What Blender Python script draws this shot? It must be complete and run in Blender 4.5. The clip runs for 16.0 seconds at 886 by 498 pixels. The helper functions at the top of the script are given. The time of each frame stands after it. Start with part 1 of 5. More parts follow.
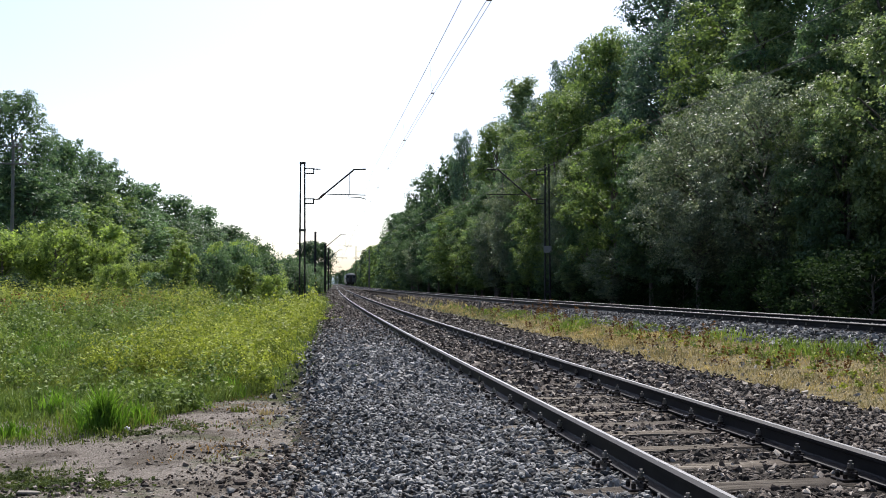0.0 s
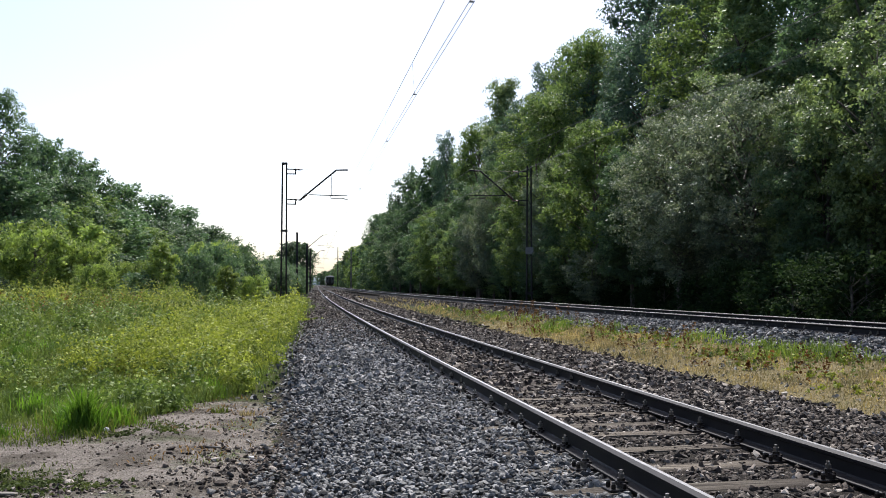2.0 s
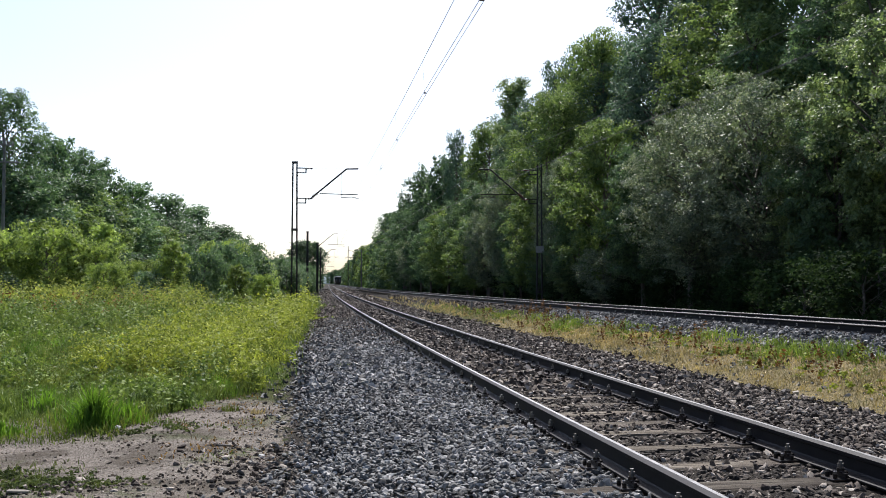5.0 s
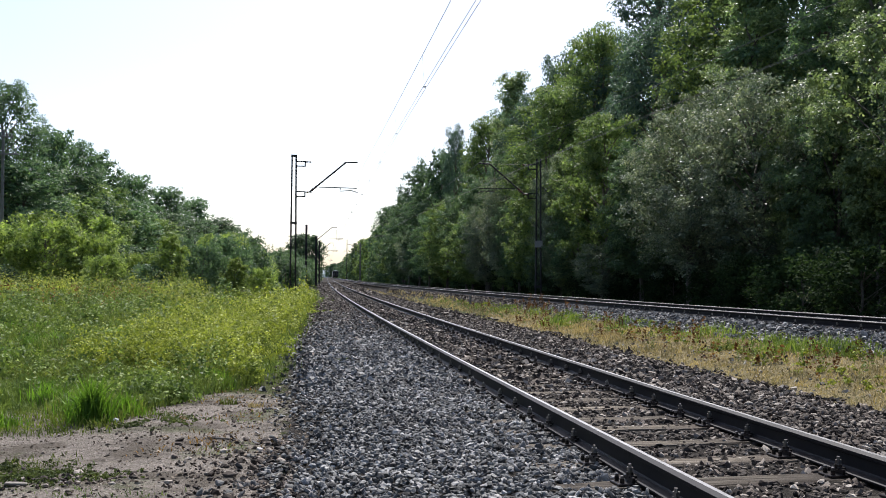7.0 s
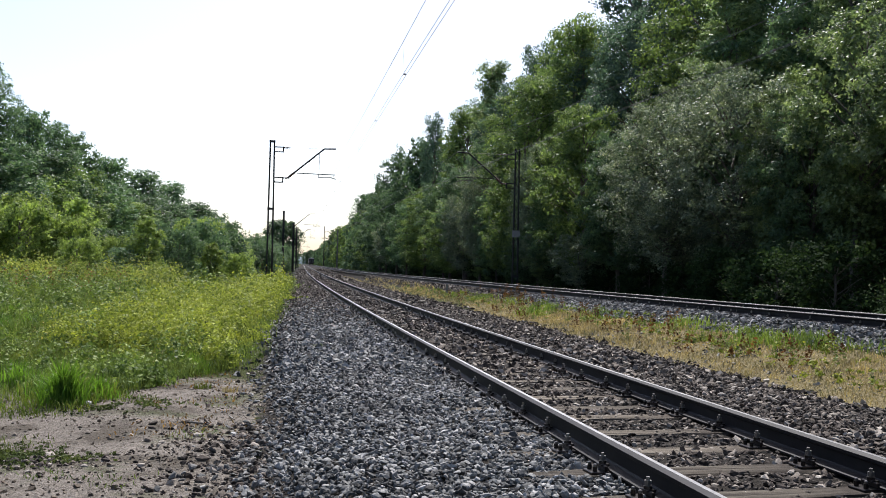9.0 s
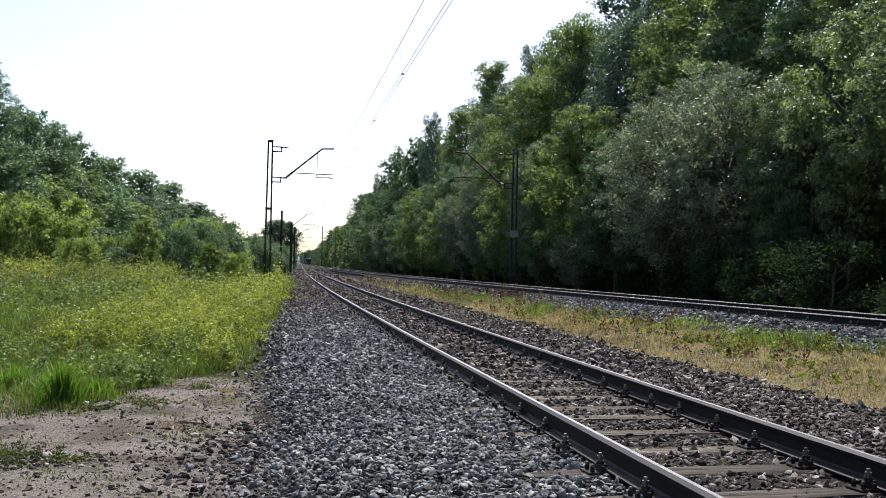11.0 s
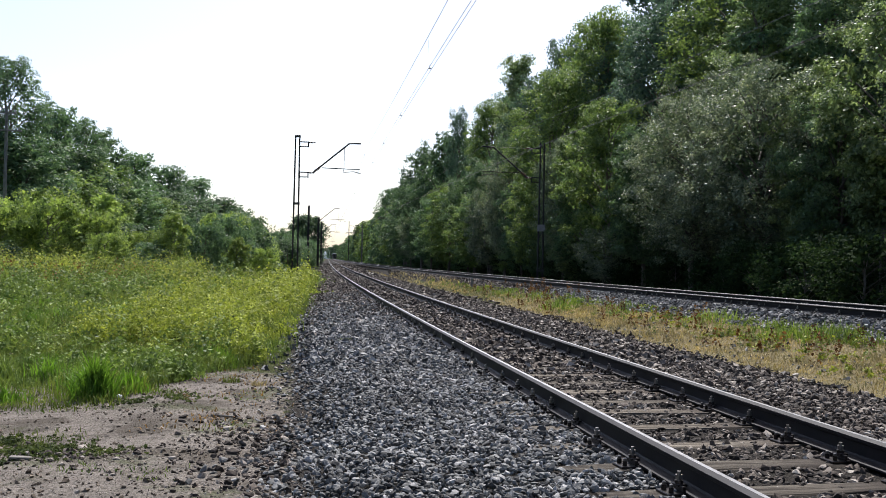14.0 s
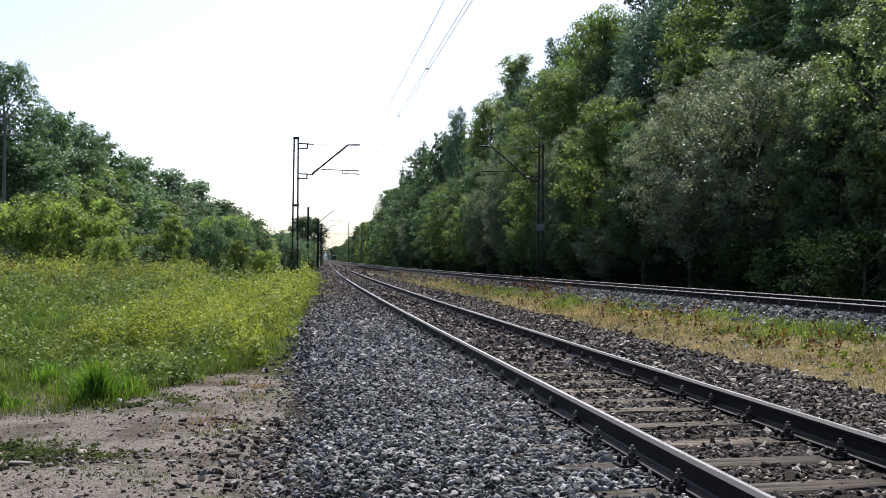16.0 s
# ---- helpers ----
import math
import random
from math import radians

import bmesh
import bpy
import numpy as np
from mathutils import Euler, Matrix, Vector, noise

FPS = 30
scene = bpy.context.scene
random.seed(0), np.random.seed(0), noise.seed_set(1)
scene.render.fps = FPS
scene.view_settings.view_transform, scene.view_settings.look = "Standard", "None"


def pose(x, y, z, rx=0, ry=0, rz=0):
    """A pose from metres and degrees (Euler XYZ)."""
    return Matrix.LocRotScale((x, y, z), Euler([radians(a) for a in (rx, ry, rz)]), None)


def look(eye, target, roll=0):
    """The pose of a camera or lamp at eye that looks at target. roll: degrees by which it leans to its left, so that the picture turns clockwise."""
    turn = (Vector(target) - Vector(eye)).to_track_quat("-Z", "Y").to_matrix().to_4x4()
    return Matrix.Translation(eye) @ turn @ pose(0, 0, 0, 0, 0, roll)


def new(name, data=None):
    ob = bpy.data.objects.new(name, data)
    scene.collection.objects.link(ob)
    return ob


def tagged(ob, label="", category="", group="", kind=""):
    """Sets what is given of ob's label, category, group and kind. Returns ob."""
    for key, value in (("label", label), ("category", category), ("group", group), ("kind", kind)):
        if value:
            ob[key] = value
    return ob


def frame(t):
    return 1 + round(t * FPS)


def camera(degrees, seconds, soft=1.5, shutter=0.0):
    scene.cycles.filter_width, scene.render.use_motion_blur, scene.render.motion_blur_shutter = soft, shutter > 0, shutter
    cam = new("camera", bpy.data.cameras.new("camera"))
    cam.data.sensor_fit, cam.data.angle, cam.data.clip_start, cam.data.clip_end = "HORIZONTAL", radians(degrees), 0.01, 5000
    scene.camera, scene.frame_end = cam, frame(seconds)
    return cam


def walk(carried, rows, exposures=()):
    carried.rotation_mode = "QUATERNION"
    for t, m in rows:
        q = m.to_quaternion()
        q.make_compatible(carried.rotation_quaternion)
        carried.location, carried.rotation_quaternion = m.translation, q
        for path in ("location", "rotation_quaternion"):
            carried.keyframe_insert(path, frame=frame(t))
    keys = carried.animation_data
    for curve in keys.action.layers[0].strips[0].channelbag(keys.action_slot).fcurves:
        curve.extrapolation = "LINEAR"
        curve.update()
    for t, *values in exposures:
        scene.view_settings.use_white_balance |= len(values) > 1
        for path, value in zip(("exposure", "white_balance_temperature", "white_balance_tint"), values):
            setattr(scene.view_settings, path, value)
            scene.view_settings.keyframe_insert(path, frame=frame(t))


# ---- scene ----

# ================= camera =================
cam = camera(46.0, 16.0, 0.9)
PATH = (
    (0, 0.000, -0.000, 1.310, 91.89, -0.00, 0.00),
    (0.5, 0.000, -0.002, 1.308, 91.86, -0.24, -0.26),
    (1, -0.001, -0.011, 1.308, 91.96, -0.16, -0.38),
    (1.5, 0.004, -0.009, 1.308, 91.90, -0.08, -0.68),
    (2, 0.004, -0.008, 1.310, 91.95, -0.14, -0.99),
    (2.5, 0.002, 0.002, 1.308, 91.86, -0.40, -0.82),
    (3, 0.001, -0.006, 1.309, 91.96, -0.37, -0.64),
    (3.5, -0.003, -0.011, 1.307, 92.08, -0.35, -0.60),
    (4, 0.005, -0.010, 1.308, 92.16, 0.03, -0.41),
    (6.5, 0.002, 0.012, 1.304, 91.38, -0.47, -0.46),
    (7, 0.002, 0.007, 1.309, 91.56, -0.43, -0.50),
    (7.5, 0.004, 0.004, 1.307, 91.42, -0.35, -0.91),
    (8, 0.003, 0.005, 1.307, 91.42, -0.66, -1.43),
    (8.5, 0.000, 0.004, 1.303, 91.33, -1.12, -1.62),
    (9, 0.003, 0.008, 1.297, 90.96, -1.33, -1.76),
    (11.5, 0.006, 0.013, 1.298, 90.96, -1.36, -1.87),
    (12, -0.002, 0.017, 1.296, 90.77, -1.31, -1.45),
    (12.5, -0.008, 0.018, 1.293, 90.70, -1.13, -0.76),
    (13, -0.017, 0.020, 1.292, 90.51, -0.90, -0.56),
    (13.5, -0.019, 0.012, 1.293, 90.59, -0.99, -0.46),
    (14, -0.027, 0.008, 1.294, 90.62, -1.24, -0.42),
    (14.5, -0.033, 0.006, 1.293, 90.73, -1.36, -0.29),
    (15, -0.033, -0.002, 1.293, 90.73, -1.50, -0.25),
    (15.5, -0.021, 0.002, 1.293, 90.70, -1.05, -0.14),
    (16, -0.010, 0.011, 1.296, 90.63, -0.61, -0.41),
)
walk(cam, [(t, pose(*p)) for t, *p in PATH], [(0, 0.54, 6440, 11), (16, 0.54, 6440, 11)])

# ================= light =================
SUN_AZ, SUN_EL = 7.0, 54.0          # degrees to the right of +y, above the horizon
world = bpy.data.worlds.new("world")
scene.world = world
world.use_nodes = True
wn = world.node_tree
sky = wn.nodes.new("ShaderNodeTexSky")
sky.sky_type, sky.sun_disc = "NISHITA", False
sky.sun_elevation, sky.sun_rotation = radians(SUN_EL), radians(SUN_AZ)
sky.air_density, sky.dust_density, sky.ozone_density = 0.80, 3.7, 0.6
sky.altitude = 800
wn.links.new(sky.outputs[0], wn.nodes["Background"].inputs[0])
wn.nodes["Background"].inputs[1].default_value = 0.146
sun = new("sun", bpy.data.lights.new("sun", "SUN"))
sun.data.energy, sun.data.angle, sun.data.color = 5.0, radians(0.53), (1.0, 0.97, 0.94)
sun_way = Vector((math.sin(radians(SUN_AZ)), math.cos(radians(SUN_AZ)), math.tan(radians(SUN_EL))))
sun.matrix_world = look(tuple(sun_way * 100), (0, 0, 0))

# ================= the line of the railway =================
RAIL_TOP, RAISE = 0.18, 0.39         # rail head over the sleepers; the second track lies higher


def cx(y):
    """x of the near track's centre line."""
    return 3.034 - 0.1031 * y - 0.0336 * 53.87 * (1 - np.exp(-np.maximum(y, -40) / 53.87))


def slope(y):
    return -0.1031 - 0.0336 * np.exp(-np.maximum(y, -40) / 53.87)


def spacing(y):
    """from the near track's centre to the second track's."""
    return 3.4 + 6.0 * np.exp(-np.maximum(y, -10) / 75.0)


def at_line(y, o):
    """the place at the distance o to the right of the near track's centre."""
    return float(cx(y)) + o, float(y)


def heading(y):
    return -math.degrees(math.atan(float(slope(y))))


def smooth(x, a, b):
    t = np.clip((x - a) / (b - a), 0, 1)
    return t * t * (3 - 2 * t)


def ground_z(x, y):
    x, y = np.asarray(x, float), np.asarray(y, float)
    o, s = x - cx(y), spacing(y)
    near = 0.13 * (smooth(o, -3.4, -2.0) - smooth(o, 2.0, 3.4)) - 0.15
    rise = np.clip((o - 3.4) / np.maximum(s - 5.3, 0.4), 0, 1)
    second = 0.37 * rise + 0.15 * smooth(o, s - 1.95, s - 1.35) - 0.45 * smooth(o, s + 1.8, s + 3.6)
    bumps = 0.025 * np.sin(x * 1.7 + 0.6 * y) + 0.02 * np.sin(y * 1.1 - x * 0.7) + 0.012 * np.sin(3.1 * x + 2.3 * y)
    off = smooth(np.abs(o), 2.4, 4.0) * (1 - smooth(np.abs(o - s), 3.5, 2.0))
    return near + np.maximum(second, 0) + bumps * off + 0.12 * smooth(o, -5, -14)


# ================= mesh helpers =================
class Geo:
    """Collects vertices and faces with material slots."""

    def __init__(self):
        self.v, self.f, self.m = [], [], []

    def add(self, v, f, mat=0):
        n = len(self.v)
        self.v += [tuple(p) for p in v]
        self.f += [tuple(i + n for i in q) for q in f]
        self.m += [mat] * len(f)
        return self

    def box(self, c, s, mat=0, turn=None, cut=0.0):
        """A box with chamfered edges."""
        bm = bmesh.new()
        bmesh.ops.create_cube(bm, size=1)
        bmesh.ops.scale(bm, vec=s, verts=bm.verts)
        if cut:
            bmesh.ops.bevel(bm, geom=bm.edges[:], offset=cut, segments=1, affect="EDGES")
        if turn is not None:
            bmesh.ops.transform(bm, matrix=turn.to_3x3().to_4x4(), verts=bm.verts)
        bm.verts.index_update()
        self.add([v.co + Vector(c) for v in bm.verts], [[v.index for v in f.verts] for f in bm.faces], mat)
        bm.free()
        return self

    def tube(self, pts, radii, n=8, mat=0, caps=True):
        pts = [Vector(p) for p in pts]
        if not hasattr(radii, "__len__"):
            radii = [radii] * len(pts)
        v, f = [], []
        for i, p in enumerate(pts):
            d = (pts[min(i + 1, len(pts) - 1)] - pts[max(i - 1, 0)]).normalized()
            up = Vector((0, 0, 1)) if abs(d.z) < 0.9 else Vector((0, 1, 0))
            a = d.cross(up).normalized()
            b = a.cross(d)
            v += [p + radii[i] * (math.cos(k * math.tau / n) * a + math.sin(k * math.tau / n) * b) for k in range(n)]
        for i in range(len(pts) - 1):
            f += [(i * n + k, i * n + (k + 1) % n, i * n + n + (k + 1) % n, i * n + n + k) for k in range(n)]
        if caps:
            f += [tuple(range(n))[::-1], tuple(range(len(v) - n, len(v)))]
        return self.add(v, f, mat)

    def mesh(self, name, mats, flat=True):
        me = bpy.data.meshes.new(name)
        me.from_pydata(self.v, [], self.f)
        for m in mats:
            me.materials.append(m)
        me.polygons.foreach_set("material_index", self.m)
        me.polygons.foreach_set("use_smooth", [not flat] * len(self.f))
        me.update()
        return me


def mesh_np(name, v, f, mats, slots=None, flat=True):
    """A mesh from arrays; f has one row a face."""
    me = bpy.data.meshes.new(name)
    v, f = np.ascontiguousarray(v, np.float32), np.ascontiguousarray(f, np.int32)
    me.vertices.add(len(v))
    me.vertices.foreach_set("co", v.ravel())
    me.loops.add(f.size)
    me.loops.foreach_set("vertex_index", f.ravel())
    me.polygons.add(len(f))
    me.polygons.foreach_set("loop_start", np.arange(0, f.size, f.shape[1], dtype=np.int32))
    for m in mats:
        me.materials.append(m)
    if slots is not None:
        me.polygons.foreach_set("material_index", np.ascontiguousarray(slots, np.int32))
    me.polygons.foreach_set("use_smooth", np.full(len(f), not flat))
    me.update(calc_edges=True)
    me.validate()
    return me


def part(name, me, parent, label="", m=None):
    ob = new(name, me)
    ob.parent = parent
    if m is not None:
        ob.matrix_basis = m
    return tagged(ob, label)


def thing(name, label, category, group="", kind="", m=None, me=None):
    ob = new(name, me)
    if m is not None:
        ob.matrix_basis = m
    return tagged(ob, label, category, group, kind)


# ================= materials =================
def nodes_of(name):
    m = bpy.data.materials.new(name)
    m.use_nodes = True
    t = m.node_tree
    return m, t, t.nodes["Principled BSDF"]


def noise_node(t, scale, detail=4.0, rough=0.6, coords="Object"):
    c, n = t.nodes.new("ShaderNodeTexCoord"), t.nodes.new("ShaderNodeTexNoise")
    n.inputs["Scale"].default_value, n.inputs["Detail"].default_value, n.inputs["Roughness"].default_value = scale, detail, rough
    t.links.new(c.outputs[coords], n.inputs["Vector"])
    return n.outputs[0]


def ramp(t, fac, stops):
    r = t.nodes.new("ShaderNodeValToRGB")
    while len(r.color_ramp.elements) < len(stops):
        r.color_ramp.elements.new(0.5)
    for e, (p, c) in zip(r.color_ramp.elements, stops):
        e.position, e.color = p, (*c, 1)
    t.links.new(fac, r.inputs[0])
    return r.outputs[0]


def mix(t, fac, a, b, kind="MIX"):
    n = t.nodes.new("ShaderNodeMix")
    n.data_type, n.blend_type = "RGBA", kind
    for sock, val in ((n.inputs["Factor"], fac), (n.inputs["A"], a), (n.inputs["B"], b)):
        if hasattr(val, "is_linked"):
            t.links.new(val, sock)
        else:
            sock.default_value = (*val, 1) if hasattr(val, "__len__") else val
    return n.outputs["Result"]


def bump(t, p, height, strength, dist):
    b = t.nodes.new("ShaderNodeBump")
    b.inputs["Strength"].default_value, b.inputs["Distance"].default_value = strength, dist
    t.links.new(height, b.inputs["Height"])
    t.links.new(b.outputs[0], p.inputs["Normal"])


def mottled(name, dark, light, scale=3.0, rough=0.8, metal=0.0, relief=0.3, depth=0.01, fine=25.0, wear=None, gloss=0.5):
    """Colour that varies at two scales, with a fine relief."""
    m, t, p = nodes_of(name)
    big, small = noise_node(t, scale), noise_node(t, fine, 6.0, 0.7)
    c = ramp(t, big, [(0.3, dark), (0.7, light)])
    c = mix(t, 0.35, c, ramp(t, small, [(0.35, tuple(0.55 * x for x in dark)), (0.65, tuple(min(1, 1.25 * x) for x in light))]))
    if wear:
        c = mix(t, ramp(t, noise_node(t, scale * 2.7), [(0.55, (0, 0, 0)), (0.68, (1, 1, 1))]), c, wear)
    t.links.new(c, p.inputs["Base Color"])
    p.inputs["Roughness"].default_value, p.inputs["Metallic"].default_value = rough, metal
    p.inputs["Specular IOR Level"].default_value = gloss
    bump(t, p, small, relief, depth)
    return m


def leafy(name, dark, light, tip, sheen=0.35, through_part=0.45, rough=0.45, patch=1.5):
    """Foliage: each leaf its own tone, light passing through it, a waxy gloss."""
    m, t, p = nodes_of(name)
    geo, info = t.nodes.new("ShaderNodeNewGeometry"), t.nodes.new("ShaderNodeObjectInfo")
    half = tuple(0.5 * (x + y) for x, y in zip(dark, light))
    c = ramp(t, geo.outputs["Random Per Island"], [(0.0, tuple(0.8 * x for x in half)), (0.7, light), (1.0, tuple(0.55 * x + 0.45 * y for x, y in zip(light, tip)))])
    # noise tones clumps apart, with their light and shade put into the colour
    clump_shade = noise_node(t, patch, 3.0, 0.55)
    c = mix(t, 1.0, c, ramp(t, clump_shade, [(0.32, (0.42, 0.50, 0.55)), (0.50, (1, 1, 1)), (0.68, (1.55, 1.45, 1.2))]), "MULTIPLY")
    hue = t.nodes.new("ShaderNodeHueSaturation")
    v = t.nodes.new("ShaderNodeMapRange")
    v.inputs["To Min"].default_value, v.inputs["To Max"].default_value = 0.75, 1.2
    t.links.new(info.outputs["Random"], v.inputs["Value"])
    t.links.new(v.outputs[0], hue.inputs["Value"])
    t.links.new(c, hue.inputs["Color"])
    t.links.new(hue.outputs[0], p.inputs["Base Color"])
    p.inputs["Roughness"].default_value = rough
    p.inputs["Specular IOR Level"].default_value = sheen
    tr, mx = t.nodes.new("ShaderNodeBsdfTranslucent"), t.nodes.new("ShaderNodeMixShader")
    warm = mix(t, 1.0, hue.outputs[0], (1.06, 1.10, 0.76), "MULTIPLY")
    t.links.new(warm, tr.inputs["Color"])
    mx.inputs[0].default_value = through_part
    t.links.new(p.outputs[0], mx.inputs[1])
    t.links.new(tr.outputs[0], mx.inputs[2])
    t.links.new(mx.outputs[0], t.nodes["Material Output"].inputs["Surface"])
    return m


def stony(name, stops, rough=0.85):
    m, t, p = nodes_of(name)
    geo = t.nodes.new("ShaderNodeNewGeometry")
    c = ramp(t, geo.outputs["Random Per Island"], stops)
    fine = noise_node(t, 60.0, 5.0, 0.7)
    c = mix(t, 0.5, c, mix(t, 1.0, c, ramp(t, fine, [(0.3, (0.4, 0.38, 0.36)), (0.7, (1.3, 1.3, 1.3))]), "MULTIPLY"))
    big = noise_node(t, 0.9, 3.0)
    c = mix(t, 1.0, c, ramp(t, big, [(0.3, (0.72, 0.70, 0.68)), (0.7, (1.15, 1.13, 1.1))]), "MULTIPLY")
    t.links.new(c, p.inputs["Base Color"])
    p.inputs["Roughness"].default_value = rough
    p.inputs["Specular IOR Level"].default_value = 0.22
    bump(t, p, fine, 0.5, 0.004)
    return m


def plank_wood(name):
    """Old tarred timber: grain along x, cracks, pale worn streaks."""
    m, t, p = nodes_of(name)
    c, info = t.nodes.new("ShaderNodeTexCoord"), t.nodes.new("ShaderNodeObjectInfo")
    shift, scale = t.nodes.new("ShaderNodeVectorMath"), t.nodes.new("ShaderNodeVectorMath")
    shift.operation, scale.operation = "ADD", "MULTIPLY"
    scale.inputs[1].default_value = (1.6, 26.0, 26.0)
    t.links.new(c.outputs["Object"], shift.inputs[0])
    t.links.new(info.outputs["Random"], shift.inputs[1])
    t.links.new(shift.outputs[0], scale.inputs[0])
    grain = t.nodes.new("ShaderNodeTexNoise")
    grain.inputs["Scale"].default_value, grain.inputs["Detail"].default_value, grain.inputs["Roughness"].default_value = 1.0, 6.0, 0.65
    t.links.new(scale.outputs[0], grain.inputs["Vector"])
    base = ramp(t, grain.outputs[0], [(0.33, (0.016, 0.012, 0.009)), (0.47, (0.085, 0.070, 0.054)), (0.70, (0.215, 0.19, 0.155))])
    base = mix(t, ramp(t, noise_node(t, 3.0), [(0.46, (0, 0, 0)), (0.66, (0.75, 0.75, 0.75))]), base, (0.045, 0.035, 0.028))
    v = t.nodes.new("ShaderNodeMapRange")
    v.inputs["To Min"].default_value, v.inputs["To Max"].default_value = 0.55, 1.25
    t.links.new(info.outputs["Random"], v.inputs["Value"])
    hue = t.nodes.new("ShaderNodeHueSaturation")
    t.links.new(v.outputs[0], hue.inputs["Value"])
    t.links.new(base, hue.inputs["Color"])
    t.links.new(hue.outputs[0], p.inputs["Base Color"])
    p.inputs["Roughness"].default_value = 0.9
    p.inputs["Specular IOR Level"].default_value = 0.15
    bump(t, p, grain.outputs[0], 1.0, 0.02)
    return m


def ground_material():
    m, t, p = nodes_of("ground")
    a = t.nodes.new("ShaderNodeVertexColor")
    a.layer_name = "zone"
    sep = t.nodes.new("ShaderNodeSeparateColor")
    t.links.new(a.outputs[0], sep.inputs[0])
    n1, n2, n3 = noise_node(t, 0.8), noise_node(t, 6.0, 6, 0.65), noise_node(t, 45.0, 5, 0.7)
    soil = ramp(t, n2, [(0.3, (0.025, 0.03, 0.010)), (0.7, (0.065, 0.075, 0.025))])
    # near black, with the shade of the gaps between stones in the colour
    gravel = ramp(t, n3, [(0.3, (0.010, 0.009, 0.008)), (0.7, (0.05, 0.044, 0.038))])
    dirt = ramp(t, n2, [(0.3, (0.130, 0.112, 0.094)), (0.7, (0.262, 0.230, 0.198))])
    dirt = mix(t, 0.55, dirt, ramp(t, n3, [(0.38, (0.034, 0.029, 0.025)), (0.62, (0.33, 0.298, 0.262))]))
    dirt = mix(t, ramp(t, noise_node(t, 1.5, 5.0, 0.65), [(0.50, (0, 0, 0)), (0.60, (0.75, 0.75, 0.75))]), dirt, (0.070, 0.060, 0.047))
    dirt = mix(t, ramp(t, noise_node(t, 0.9, 6.0, 0.7), [(0.54, (0, 0, 0)), (0.64, (0.7, 0.7, 0.7))]), dirt, (0.060, 0.072, 0.030))
    dry = ramp(t, n2, [(0.3, (0.11, 0.092, 0.045)), (0.5, (0.19, 0.155, 0.082)), (0.7, (0.27, 0.22, 0.125))])
    dry = mix(t, 0.45, dry, ramp(t, n3, [(0.35, (0.035, 0.033, 0.014)), (0.65, (0.24, 0.20, 0.11))]))

    def edge(ch):
        n = t.nodes.new("ShaderNodeMath")
        n.operation = "ADD"
        t.links.new(sep.outputs[ch], n.inputs[0])
        k = t.nodes.new("ShaderNodeMath")
        k.operation = "MULTIPLY_ADD"
        k.inputs[1].default_value, k.inputs[2].default_value = 1.0, -0.5
        t.links.new(n2, k.inputs[0])
        t.links.new(k.outputs[0], n.inputs[1])
        return ramp(t, n.outputs[0], [(0.42, (0, 0, 0)), (0.58, (1, 1, 1))])

    c = mix(t, edge(0), soil, gravel)
    c = mix(t, edge(1), c, dirt)
    c = mix(t, edge(2), c, dry)
    t.links.new(c, p.inputs["Base Color"])
    p.inputs["Roughness"].default_value = 0.95
    p.inputs["Specular IOR Level"].default_value = 0.06
    hh = t.nodes.new("ShaderNodeMath")
    hh.operation = "MULTIPLY_ADD"
    hh.inputs[1].default_value = 2.0
    t.links.new(n2, hh.inputs[0])
    t.links.new(n3, hh.inputs[2])
    bump(t, p, hh.outputs[0], 0.9, 0.035)
    return m


M_GROUND = ground_material()
M_STONE = stony("ballast_grey", [(0.0, (0.042, 0.041, 0.041)), (0.42, (0.108, 0.112, 0.113)), (0.76, (0.226, 0.232, 0.233)), (1.0, (0.42, 0.42, 0.42))])
M_RUSTSTONE = stony("ballast_rusty", [(0.0, (0.022, 0.018, 0.015)), (0.5, (0.064, 0.051, 0.043)), (0.80, (0.165, 0.140, 0.120)), (1.0, (0.42, 0.385, 0.345))])
M_STEEL = mottled("polished_steel", (0.21, 0.21, 0.22), (0.32, 0.32, 0.335), 8.0, 0.35, 1.0, 0.05, 0.001)
# paler steel for the second track: its bright glare put into the colour
M_STEEL_GLARE = mottled("steel_glare", (0.46, 0.46, 0.49), (0.64, 0.64, 0.67), 8.0, 0.36, 1.0, 0.05, 0.001)
# paler than the iron, with the bolts' bright glint put into the colour
M_NUT = mottled("nut_glint", (0.10, 0.095, 0.09), (0.26, 0.25, 0.24), 30.0, 0.35, 0.8, 0.2, 0.001)
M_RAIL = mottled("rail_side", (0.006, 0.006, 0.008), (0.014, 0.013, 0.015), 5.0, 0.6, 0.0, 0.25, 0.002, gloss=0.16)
M_IRON = mottled("dark_iron", (0.014, 0.012, 0.012), (0.034, 0.028, 0.026), 20.0, 0.32, 0.6, 0.3, 0.002)
M_SLEEPER = plank_wood("weathered_wood")
M_MAST = mottled("mast_paint", (0.014, 0.014, 0.014), (0.032, 0.030, 0.028), 2.0, 0.7, 0.0, 0.3, 0.003)
M_WIRE = mottled("wire", (0.10, 0.085, 0.075), (0.17, 0.15, 0.135), 3.0, 0.45, 0.7, 0.1, 0.001)
M_CERAMIC = mottled("insulator", (0.09, 0.04, 0.025), (0.16, 0.08, 0.05), 9.0, 0.25, 0.0, 0.05, 0.001)
M_PLATE = mottled("white_plate", (0.16, 0.16, 0.155), (0.28, 0.28, 0.27), 6.0, 0.6, 0.0, 0.1, 0.002)
